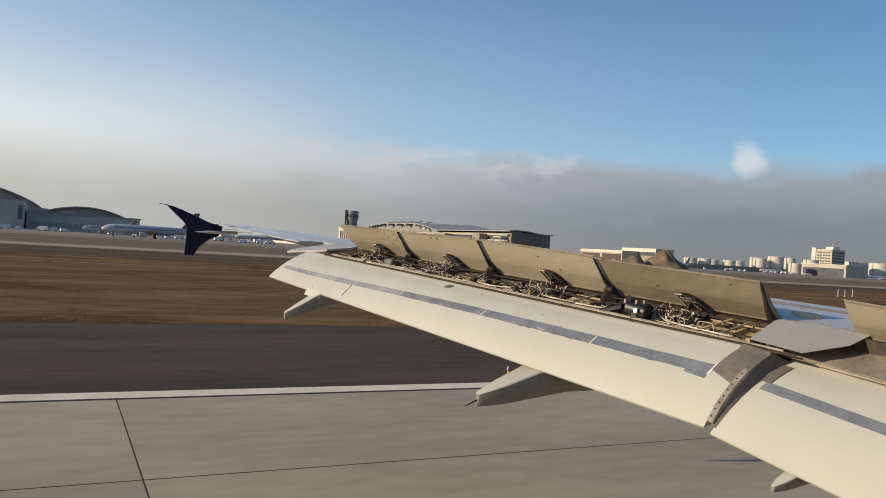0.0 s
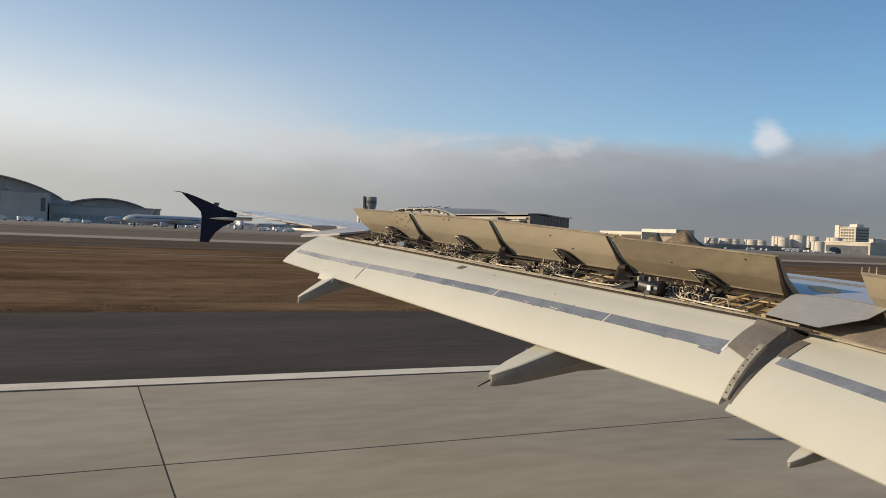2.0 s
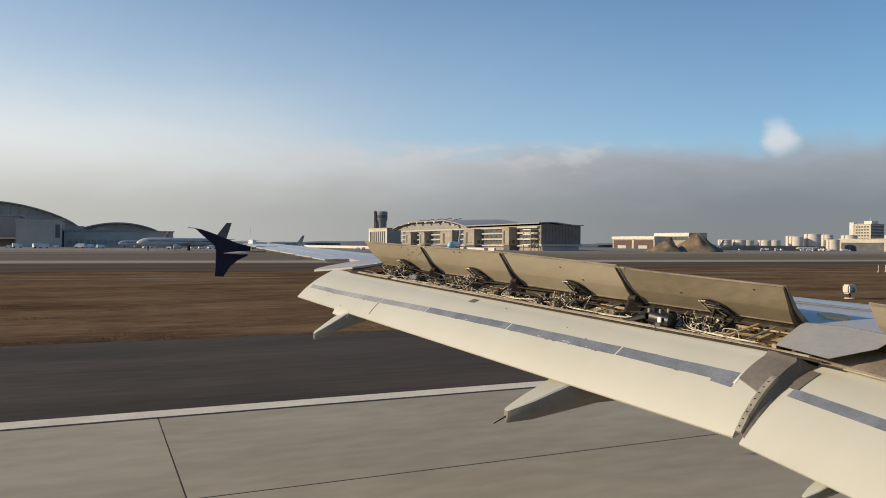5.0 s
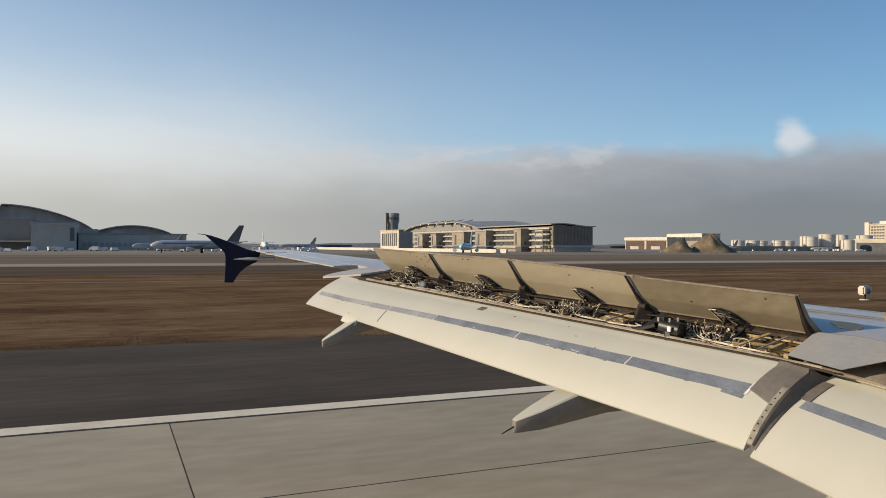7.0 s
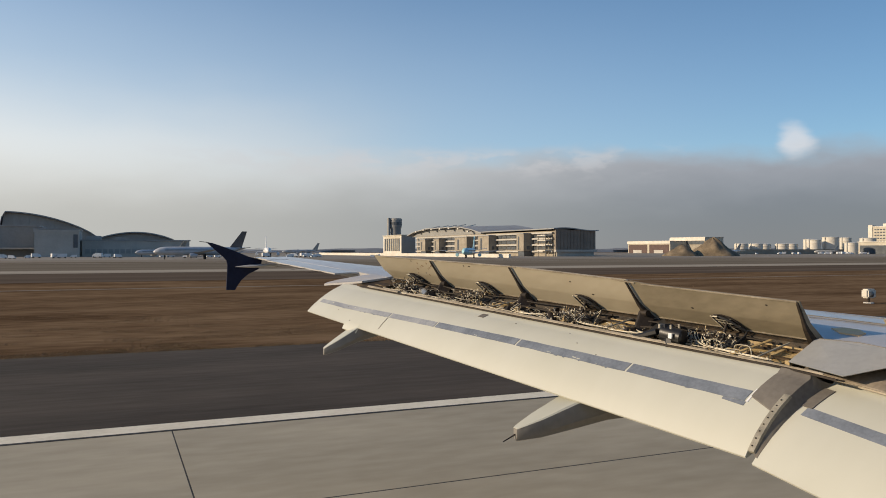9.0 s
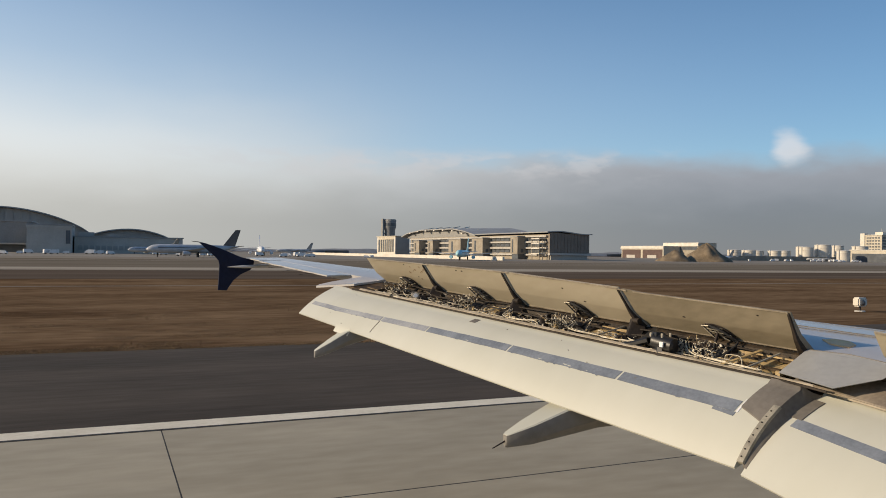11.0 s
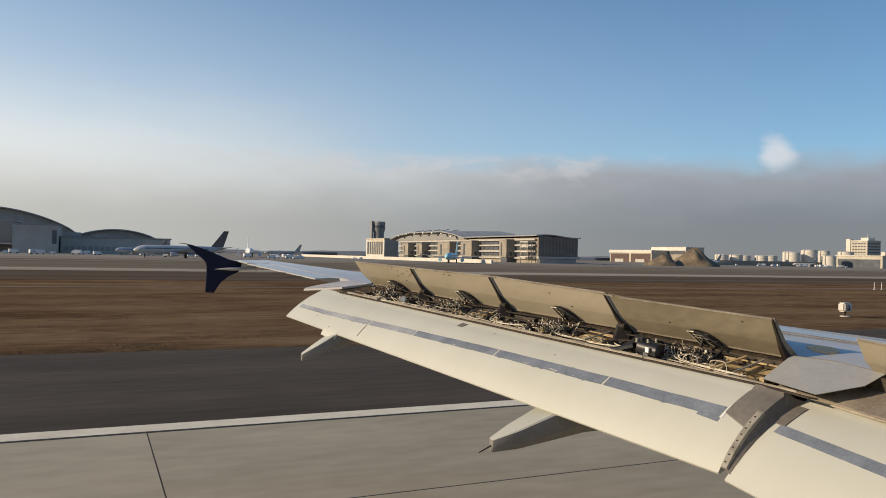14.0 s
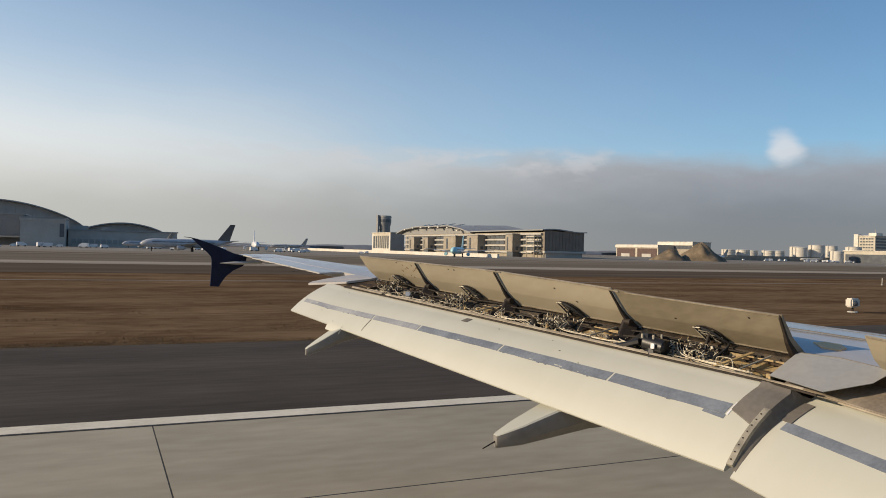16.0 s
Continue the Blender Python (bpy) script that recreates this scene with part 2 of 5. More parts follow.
M = {
    "wing": surface("wing_grey_paint", (0.42, 0.40, 0.375), (0.52, 0.50, 0.47), 1.4, 0.22, bump=0.02, stretch=(1, 0.4, 1)),
    "flap": surface("flap_white_paint", (0.500, 0.497, 0.418), (0.543, 0.54, 0.462), 1.6, 0.4, bump=0.01, stretch=(0.6, 1.2, 0.6), fine=4),
    "stripe": surface("grey_walk_strip", (0.125, 0.145, 0.175), (0.215, 0.24, 0.275), 0.25, 0.6, bump=0.05),
    "stripe_faded": surface("faded_walk_strip", (0.22, 0.235, 0.26), (0.36, 0.37, 0.375), 0.3, 0.6, bump=0.05),
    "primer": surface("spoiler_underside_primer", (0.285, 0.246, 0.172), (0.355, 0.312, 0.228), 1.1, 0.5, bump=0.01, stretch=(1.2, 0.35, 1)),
    # Darker, browner primer for the first outboard spoiler.
    "primer_dark": surface("darker_underside_primer", (0.135, 0.112, 0.072), (0.235, 0.200, 0.138), 0.7, 0.5, bump=0.01, stretch=(1.2, 0.35, 1)),
    "tan": surface("bay_primer", (0.20, 0.135, 0.058), (0.62, 0.46, 0.22), 0.16, 0.6, bump=0.1),
    "panel": surface("panel_grey_paint", (0.30, 0.30, 0.285), (0.37, 0.37, 0.35), 0.5, 0.5, bump=0.02),
    # Dark tone that paints the bay's shadow along with its soot.
    "soot_shade": surface("sooty_bay_shade", (0.006, 0.005, 0.004), (0.075, 0.050, 0.026), 0.10, 0.7, bump=0.15),
    # Near-black brown for the bay's end plate, stringers and plate cutouts.
    "bay_dark": surface("dark_bay_brown", (0.010, 0.007, 0.004), (0.10, 0.064, 0.030), 0.10, 0.7, bump=0.1, spec=0.3),
    "brownshroud": surface("stained_shroud", (0.13, 0.105, 0.078), (0.27, 0.23, 0.18), 0.35, 0.6, bump=0.05),
    "rust": surface("rust_brown_stain", (0.16, 0.10, 0.055), (0.26, 0.19, 0.11), 0.08, 0.7, bump=0.05),
    "faded": surface("faded_yellow_paint", (0.88, 0.50, 0.24), (0.92, 0.55, 0.22), 0.12, 0.5, bump=0.02),
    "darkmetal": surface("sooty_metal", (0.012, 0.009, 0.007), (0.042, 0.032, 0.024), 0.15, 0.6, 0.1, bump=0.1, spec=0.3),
    "bare": surface("bare_metal", (0.30, 0.27, 0.21), (0.60, 0.54, 0.43), 0.1, 0.5, 0.3, bump=0.05),
    "pipe": surface("pale_pipe", (0.50, 0.43, 0.30), (0.82, 0.75, 0.58), 0.1, 0.4, 0.0, bump=0.02),
    "seal": surface("rubber_seal", (0.100, 0.090, 0.076), (0.175, 0.158, 0.134), 0.4, 0.7, bump=0.05),
    "plate": surface("worn_olive_plate", (0.19, 0.175, 0.14), (0.34, 0.315, 0.25), 0.1, 0.5, bump=0.05),
    "lip": surface("shroud_lip", (0.20, 0.165, 0.115), (0.40, 0.345, 0.26), 0.3, 0.5, bump=0.05),
    # Grey lowered to put shade into the fairing flanks.
    "fairing": surface("fairing_shaded_grey", (0.19, 0.178, 0.158), (0.27, 0.255, 0.228), 0.7, 0.42, bump=0.02),
    "browntail": surface("dull_brown_paint", (0.10, 0.085, 0.075), (0.16, 0.135, 0.12), 3.0, 0.5, bump=0.0),
    "navy": surface("navy_gloss_paint", (0.008, 0.010, 0.027), (0.014, 0.018, 0.046), 0.5, 0.45, bump=0.01, spec=0.2),
    "white": surface("white_gloss_paint", (0.70, 0.70, 0.69), (0.82, 0.82, 0.81), 2.0, 0.35, bump=0.0),
    "yellow": surface("yellow_paint", (0.60, 0.34, 0.03), (0.78, 0.48, 0.06), 0.6, 0.7, bump=0.05),
    "black": surface("black_gloss_housing", (0.006, 0.006, 0.006), (0.016, 0.015, 0.014), 0.1, 0.42, bump=0.02),
    "tyre": surface("tyre_rubber", (0.012, 0.012, 0.012), (0.03, 0.03, 0.03), 0.1, 0.8, bump=0.1),
    "concrete": surface("runway_concrete", (0.298, 0.257, 0.178), (0.430, 0.374, 0.266), 4.5, 0.85, bump=0.04, stretch=(0.4, 1, 1), fine=9, per_piece=0.08),
    "asphalt": surface("shoulder_asphalt", (0.047, 0.038, 0.029), (0.091, 0.073, 0.056), 4.0, 0.95, bump=0.25, stretch=(0.2, 1, 1), fine=10, spec=0.15),
    "asphalt_far": surface("worn_brown_asphalt", (0.085, 0.066, 0.05), (0.16, 0.125, 0.095), 12.0, 1.0, bump=0.1, stretch=(0.08, 1, 1), spec=0.0),
    "dirt": surface("dry_grass_and_dirt", (0.100, 0.060, 0.033), (0.235, 0.155, 0.089), 7.0, 1.0, bump=0.5, stretch=(0.4, 1, 1), fine=8, spec=0.0),
    "straw": surface("dry_straw", (0.125, 0.080, 0.042), (0.26, 0.18, 0.098), 1.5, 0.9, bump=0.0, spec=0.1),
    "gravel": surface("pale_verge", (0.17, 0.135, 0.095), (0.27, 0.222, 0.162), 9.0, 0.95, bump=0.2, stretch=(0.08, 1, 1), spec=0.2),
    "far_pave": surface("far_pavement", (0.145, 0.122, 0.092), (0.235, 0.202, 0.155), 20.0, 1.0, bump=0.1, stretch=(0.06, 1, 1), spec=0.0),
    "apron": surface("apron_concrete", (0.18, 0.152, 0.112), (0.26, 0.226, 0.175), 30.0, 0.9, bump=0.05),
    "line_far": surface("pale_worn_concrete", (0.29, 0.25, 0.195), (0.43, 0.38, 0.305), 12.0, 1.0, bump=0.05, stretch=(0.05, 1, 1), spec=0.0),
    "line": surface("white_line_paint", (0.66, 0.59, 0.44), (0.84, 0.765, 0.60), 1.2, 0.8, bump=0.05),
    "tar": surface("tar_seam", (0.012, 0.011, 0.010), (0.035, 0.032, 0.03), 0.5, 0.8, bump=0.1),
    "cream": surface("cream_render", (0.43, 0.385, 0.30), (0.56, 0.51, 0.41), 8.0, 0.85, bump=0.05),
    "tanwall": surface("tan_panel", (0.25, 0.215, 0.165), (0.37, 0.325, 0.25), 8.0, 0.8, bump=0.05),
    "greywall": surface("grey_panel", (0.40, 0.375, 0.33), (0.50, 0.475, 0.42), 10.0, 0.7, bump=0.05),
    # darkwall, roof and glass are lightened to put distance haze into their colours
    "darkwall": surface("dark_cladding", (0.30, 0.29, 0.265), (0.38, 0.37, 0.34), 10.0, 0.6, bump=0.05),
    "dullwall": surface("dull_grey_cladding", (0.225, 0.222, 0.21), (0.29, 0.287, 0.27), 12.0, 0.7, bump=0.05),
    "redbay": surface("red_brown_doors", (0.075, 0.045, 0.037), (0.115, 0.072, 0.06), 6.0, 0.7, bump=0.02),
    "brownwall": surface("brown_cladding", (0.18, 0.15, 0.12), (0.245, 0.205, 0.165), 10.0, 0.7, bump=0.05),
    "roof": surface("metal_roof", (0.28, 0.275, 0.26), (0.36, 0.355, 0.34), 12.0, 0.55, 0.1, bump=0.03),
    "whitewall": surface("white_steel", (0.58, 0.53, 0.44), (0.70, 0.655, 0.565), 8.0, 0.6, bump=0.02),
    "glass": surface("dark_glazing", (0.07, 0.078, 0.085), (0.12, 0.13, 0.14), 6.0, 0.3, bump=0.0),
    "earth": surface("heaped_earth", (0.12, 0.092, 0.06), (0.25, 0.195, 0.13), 5.0, 0.95, bump=0.8, spec=0.2),
    # Pale grey instead of tree green: distance haze is in the colour.
    "wood": surface("haze_grey_woodland", (0.22, 0.225, 0.23), (0.30, 0.305, 0.31), 40.0, 0.95, bump=0.5, spec=0.1),
    "blueplane": surface("pale_blue_paint", (0.33, 0.60, 0.66), (0.45, 0.70, 0.74), 3.0, 0.35, bump=0.0),
    "redpaint": surface("red_paint", (0.45, 0.03, 0.03), (0.60, 0.06, 0.05), 2.0, 0.4, bump=0.0),
    "greyplane": surface("grey_white_paint", (0.42, 0.43, 0.44), (0.52, 0.53, 0.54), 3.0, 0.35, bump=0.0),
}


# ---- building blocks ----
def part(name, bm, material, parent=None, label="", smooth=0.0):
    """Links a bmesh as one mesh object under parent."""
    bmesh.ops.recalc_face_normals(bm, faces=bm.faces)
    me = bpy.data.meshes.new(name)
    bm.to_mesh(me)
    bm.free()
    me.materials.append(M[material])
    if smooth:
        me.shade_smooth()
        me.set_sharp_from_angle(angle=radians(smooth))
    ob = new(name, me)
    ob.parent = parent
    return tagged(ob, label)


def thing(name, x, y, z, label, category, group="", turn=0.0):
    ob = new(name)
    ob.matrix_basis = pose(x, y, z, 0, 0, turn)
    return tagged(ob, label, category, group)


def setting(name, bm, material, label, category, smooth=0.0):
    ob = part(name, bm, material, None, label, smooth)
    return tagged(ob, "", category, "", "structure")


def box(x0, x1, y0, y1, z0, z1, bm=None, bevel=0.0):
    bm = bm or bmesh.new()
    vs = [bm.verts.new((x, y, z)) for z in (z0, z1) for x, y in ((x0, y0), (x1, y0), (x1, y1), (x0, y1))]
    fs = [(3, 2, 1, 0), (4, 5, 6, 7), (0, 1, 5, 4), (1, 2, 6, 5), (2, 3, 7, 6), (3, 0, 4, 7)]
    faces = [bm.faces.new([vs[i] for i in f]) for f in fs]
    if bevel:
        edges = list({e for f in faces for e in f.edges})
        bmesh.ops.bevel(bm, geom=edges, offset=bevel, segments=2, affect="EDGES")
    return bm


def loft(rings, bm=None, closed=True, caps=True):
    """Joins rings of equally many points into a skin."""
    bm = bm or bmesh.new()
    rows = [[bm.verts.new(p) for p in r] for r in rings]
    n = len(rows[0])
    for a, b in zip(rows, rows[1:]):
        for i in range(n if closed else n - 1):
            j = (i + 1) % n
            bm.faces.new((a[i], a[j], b[j], b[i]))
    if caps and closed:
        bm.faces.new(rows[0][::-1])
        bm.faces.new(rows[-1])
    return bm


def tube(pts, r, bm=None, n=6):
    """A round bar along points; r: one radius or one for each point."""
    bm = bm or bmesh.new()
    pts = [Vector(p) for p in pts]
    rs = r if isinstance(r, (list, tuple)) else [r] * len(pts)
    rings = []
    for i, p in enumerate(pts):
        d = (pts[min(i + 1, len(pts) - 1)] - pts[max(i - 1, 0)]).normalized()
        u = d.cross(Vector((0, 0, 1)) if abs(d.z) < 0.9 else Vector((1, 0, 0))).normalized()
        v = d.cross(u)
        rings.append([p + rs[i] * (math.cos(2 * math.pi * k / n) * u + math.sin(2 * math.pi * k / n) * v) for k in range(n)])
    return loft(rings, bm)


def slab(outline, axis, a, b, bm=None):
    """A flat outline of (u, v) drawn out from a to b along axis 'x', 'y' or 'z'."""
    put = {"x": lambda u, v, w: (w, u, v), "y": lambda u, v, w: (u, w, v), "z": lambda u, v, w: (u, v, w)}[axis]
    return loft([[put(u, v, w) for u, v in outline] for w in (a, b)], bm)


def turned(profile, bm=None, n=24, cx=0.0, cy=0.0):
    """A body of revolution round the upright axis from (radius, height)."""
    return loft([[(cx + r * math.cos(2 * math.pi * k / n), cy + r * math.sin(2 * math.pi * k / n), z) for k in range(n)] for r, z in profile], bm)


# ---- ground ----
def band(name, y0, y1, z, material, label, category="ground", x0=-2500, x1=2500):
    bm = bmesh.new()
    xs = np.linspace(x0, x1, 60)
    loft([[(x, y0, z), (x, y1, z)] for x in xs], bm, closed=False)
    return setting(name, bm, material, label, category)


band("ground", -2500, 4800, -0.02, "dirt", "dry brown grass and bare dirt reaching the horizon", x0=-4500, x1=4800)
band("runway_base", -24.5, 6.4, 0.0, "concrete", "grey concrete runway surface with worn patches", "runway")
band("runway_bed", 6.4, 20.8, -0.004, "tar", "dark sealed joints under the runway slabs", "runway")
band("shoulder", 20.75, 37.4, 0.004, "asphalt", "dark asphalt runway shoulder with tyre streaks", "shoulder")
band("edge_line", 20.90, 21.70, 0.010, "line", "worn white painted runway edge line", "marking")
band("edge_seam", 20.77, 20.90, 0.008, "tar", "dark tar seam beside the white edge line", "marking")
band("service_road", 100, 101.6, 0.0, "gravel", "thin pale track across the grass", "road")
band("verge", 124, 171, 0.0, "asphalt_far", "dark brown paved strip beyond the grass", "ground")
band("second_runway", 171.2, 300, 0.0, "far_pave", "far parallel runway of grey pavement", "runway")
band("second_runway_line_1", 172, 198, 0.03, "line_far", "pale concrete edge strip of the far runway", "marking")
band("second_runway_line_2", 305, 309, 0.03, "line_far", "white edge line of the far runway", "marking")
band("taxiway", 300.2, 345, 0.0, "far_pave", "grey far taxiway strip", "taxiway")
band("far_verge", 345.2, 419.8, 0.0, "gravel", "pale dusty verge beside the apron", "ground")
band("apron", 420, 1500, 0.0, "apron", "wide pale concrete airport apron", "apron")


# curved taxiway exits with yellow lines, behind and ahead along the shoulder
def ribbon(name, pts, w0, w1, z, material, label, category):
    """Flat strip along pts on the ground, from w0 to w1 metres to the left of its line."""
    rings = []
    for k, (x, y) in enumerate(pts):
        (xa, ya), (xb, yb) = pts[max(k - 1, 0)], pts[min(k + 1, len(pts) - 1)]
        d = math.hypot(xb - xa, yb - ya)
        nx, ny = -(yb - ya) / d, (xb - xa) / d
        rings.append([(x + nx * w0, y + ny * w0, z), (x + nx * w1, y + ny * w1, z)])
    return setting(name, loft(rings, closed=False), material, label, category)


for k, (x0, way) in enumerate(((-98, -1), (262, 1))):
    exit_line = [(x0 + way * 46 * math.sin(a), 40 + 46 * (1 - math.cos(a))) for a in np.linspace(0, math.pi / 2, 16)] + [(x0 + way * 46, 124)]
    ribbon("taxiway_exit_%d" % (k + 1), exit_line, -11, 11, 0.012, "asphalt_far", "worn brown taxiway exit curving away", "taxiway")
    ribbon("taxiway_line_%d" % (k + 1), exit_line, -0.15, 0.15, 0.022, "yellow", "yellow painted taxiway line", "marking")
setting("hold_marking", box(196, 203, 30, 33, 0.0, 0.014), "yellow", "worn yellow painted block on the shoulder", "marking")
setting("touchdown_mark", box(-124, -96, 9, 10.8, 0.0, 0.006), "line", "worn white painted runway stripe", "marking")

# ---- the airliner: wing, flaps, spoilers ----
plane = thing("airliner", 0, 0, 0, "airliner with pale grey wing, lowered white flaps and raised spoilers", "airliner")


def hinge_x(y):
    return 5.95 - 0.325 * (y - 4.75) if y > 4.75 else 5.95


def skin_z(y):
    return 3.79 + 0.0678 * (y - 5.04)


def nose_x(y):
    return 3.5 + 0.52 * (15.2 - y)


def trail_x(y):
    return 3.45 - 0.22 * (y - 11.1)


def lip_x(y):
    return 5.42 - 0.325 * (y - 4.75) if y > 4.75 else 5.42


def lip_z(y):
    return 3.592 + 0.0811 * (y - 4.76)


US = [0, 0.06, 0.14, 0.25, 0.4, 0.55, 0.7, 0.82, 0.91, 0.97, 1.0]


def bump_h(y):
    return float(np.interp(y, (0, 5, 11, 13, 15.3), (0.11, 0.10, 0.07, 0.035, 0.01)))


def wing_ring(y, aft, drop=0.0):
    """Section of the wing at y from the x named aft to the leading edge."""
    nose = nose_x(y)
    chord, z = nose - aft, skin_z(y)
    up = [(aft + chord * u, y, z + bump_h(y) * math.sin(math.pi * u ** 0.85) - 0.13 * u ** 5 - drop * (1 - u)) for u in US]
    lo = [(aft + chord * u, y, z - 0.03 - 0.115 * chord * math.sin(math.pi * min(1, (u + 0.12) / 1.12) ** 0.8) - 0.13 * u ** 5) for u in US[:-1]]
    return up + lo[::-1]


part("wing_box", loft([wing_ring(y, hinge_x(y) + 0.075) for y in (-0.27, 1.5, 3.2, 4.75, 6.2, 7.8, 9.4, 11.1)]), "wing", plane, "pale grey wing skin", 40)
part("outer_wing", loft([wing_ring(y, trail_x(y) + 0.40) for y in (11.1, 12.1, 13.1, 14.1, 14.9, 15.24)]), "wing", plane, "pale grey outer wing skin", 40)


def panel_between(lines, ys, thick):
    """A thin panel whose edge points at each y come from lines, a function of y that gives two or more (x, z)."""
    rings = []
    for y in ys:
        pts = lines(y)
        rings.append([(x, y, z) for x, z in pts] + [(x, y, z - thick) for x, z in pts[::-1]])
    return loft(rings)


aileron = part("aileron", panel_between(lambda y: [(trail_x(y), skin_z(y) - 0.012), (trail_x(y) + 0.2, skin_z(y) - 0.001), (trail_x(y) + 0.39, skin_z(y) - 0.002)],
                                        np.linspace(11.95, 14.6, 7), 0.02), "wing", plane, "pale grey aileron", 30)
part("tip_trailing_edge", panel_between(lambda y: [(trail_x(y), skin_z(y)), (trail_x(y) + 0.4, skin_z(y) + 0.004)], (14.61, 15.0, 15.24), 0.02), "wing", plane)
for y in (12.4, 13.0, 13.6, 14.2):
    x, z = trail_x(y), skin_z(y) - 0.02
    part("static_wick", tube([(x + 0.02, y, z), (x - 0.14, y - 0.01, z - 0.01), (x - 0.26, y - 0.02, z - 0.03)], [0.004, 0.003, 0.002]), "darkmetal", aileron)
# fixed shroud between the last spoiler and the aileron
shroud = [(3.90, 11.08, 4.205), (3.44, 11.06, 4.15), (3.07, 11.87, 4.085), (3.13, 11.88, 4.11), (3.30, 11.80, 4.155), (3.47, 11.70, 4.19), (3.62, 11.62, 4.22), (3.76, 11.52, 4.24)]
bm = bmesh.new()
for lift in (0.0, -0.03):
    vs = [bm.verts.new((x, y, z + lift)) for x, y, z in shroud]
    for k in range(1, len(shroud) - 1):
        bm.faces.new((vs[0], vs[k], vs[k + 1]))
bm.verts.ensure_lookup_table()
n = len(shroud)
for k in range(n):
    bm.faces.new((bm.verts[k], bm.verts[(k + 1) % n], bm.verts[n + (k + 1) % n], bm.verts[n + k]))
part("shroud_panel", bm, "wing", plane, "drooped grey shroud panel")
# seams and markings on the upper skin
for off in (0.32, 0.72):
    part("skin_seam", panel_between(lambda y: [(hinge_x(y) + off * (nose_x(y) - hinge_x(y)), skin_z(y) + 0.004 + bump_h(y) * math.sin(math.pi * off ** 0.85) - 0.13 * off ** 5),
                                               (hinge_x(y) + 0.012 + off * (nose_x(y) - hinge_x(y)), skin_z(y) + 0.004 + bump_h(y) * math.sin(math.pi * off ** 0.85) - 0.13 * off ** 5)],
                                    np.linspace(0, 11, 12), 0.006), "seal", plane)


def on_skin(x, y, rise):
    u = (x - hinge_x(y)) / (nose_x(y) - hinge_x(y))
    return Vector((x, y, skin_z(y) + bump_h(y) * math.sin(math.pi * u ** 0.85) - 0.13 * u ** 5 + rise))


part("yellow_marker", loft([[on_skin(x, y, 0.002) for x, y in ((6.24, 4.92), (6.36, 4.94), (6.43, 5.06), (6.39, 5.20), (6.28, 5.24), (6.20, 5.08))],
                            [on_skin(x, y, -0.01) for x, y in ((6.24, 4.92), (6.36, 4.94), (6.43, 5.06), (6.39, 5.20), (6.28, 5.24), (6.20, 5.08))]]), "faded", plane, "faded yellow marker on the wing skin")
for x in (6.9, 7.4, 7.9):
    part("skin_joint", loft([[on_skin(x + d - 0.325 * (y - 5), y, r) for d, r in ((0, 0.003), (0.012, 0.003), (0.012, -0.01), (0, -0.01))] for y in np.linspace(1.0, 6.0, 6)]), "seal", plane)

# wing-tip fence: thin navy fin above and below the tip
FENCE = [(1.645, 4.777), (1.76, 4.755), (1.93, 4.70), (2.143, 4.619), (2.444, 4.492), (2.70, 4.43), (2.68, 4.32), (2.63, 4.245), (2.444, 4.155), (2.304, 4.036), (2.215, 3.90), (2.185, 3.842), (2.015, 3.849), (2.03, 4.10), (2.037, 4.335), (2.02, 4.42), (1.957, 4.494), (1.80, 4.63)]
fence = part("wingtip_fence", loft([[(cx + (x - cx) * s, yy, 4.35 + (z - 4.35) * s) for x, z in FENCE for cx in (2.2,)] for yy, s in ((15.255, 0.985), (15.27, 1.0), (15.30, 1.0), (15.315, 0.985))]), "navy", plane, "dark navy blue wing-tip fence", 30)
part("tip_fairing", loft([[(x, 15.2 + 0.09 * math.cos(a) * w - 0.06, 4.30 + 0.03 * (x - 2.2) + 0.035 * w * math.sin(a)) for a in np.linspace(0, 2 * math.pi, 11)[:-1]]
                          for x, w in ((2.17, 0.1), (2.28, 0.5), (2.45, 0.9), (2.65, 1.0), (2.95, 1.0))]), "wing", fence, "pale tip fairing", 50)
part("static_wick", tube([(1.66, 15.285, 4.77), (1.52, 15.285, 4.785)], [0.009, 0.005]), "darkmetal", fence)


# ---- flaps ----
def flap_point(y, v, lead, trail, bulge, rise=0.0):
    """Point on the upper side of a flap: v runs from the leading (0) to the trailing edge (1)."""
    (xl, zl), (xt, zt) = lead(y), trail(y)
    dx, dz = xt - xl, zt - zl
    length = math.hypot(dx, dz)
    b = bulge * float(np.interp(y, (8.0, 11.4), (1.0, 0.45))) * 4 * v * (1 - v) + rise
    return Vector((xl + dx * v + b * dz / length, y, zl + dz * v - b * dx / length))


def outer_lead(y):
    return 5.39 - 0.325 * (y - 4.75), 3.53 + 0.0811 * (y - 4.76)


def outer_trail(y):
    return 4.72 - 0.302 * (y - 4.75), 2.93 + 0.115 * (y - 4.75)


def inner_lead(y):
    return 5.62 + 0.01 * (4.6 - y), 3.47 + 0.10 * (y - 4.6)


def inner_trail(y):
    return 4.71 + 0.02 * (4.6 - y), 2.885 + 0.13 * (y - 4.6)


VS = [0, 0.08, 0.18, 0.3, 0.45, 0.6, 0.75, 0.88, 1.0]


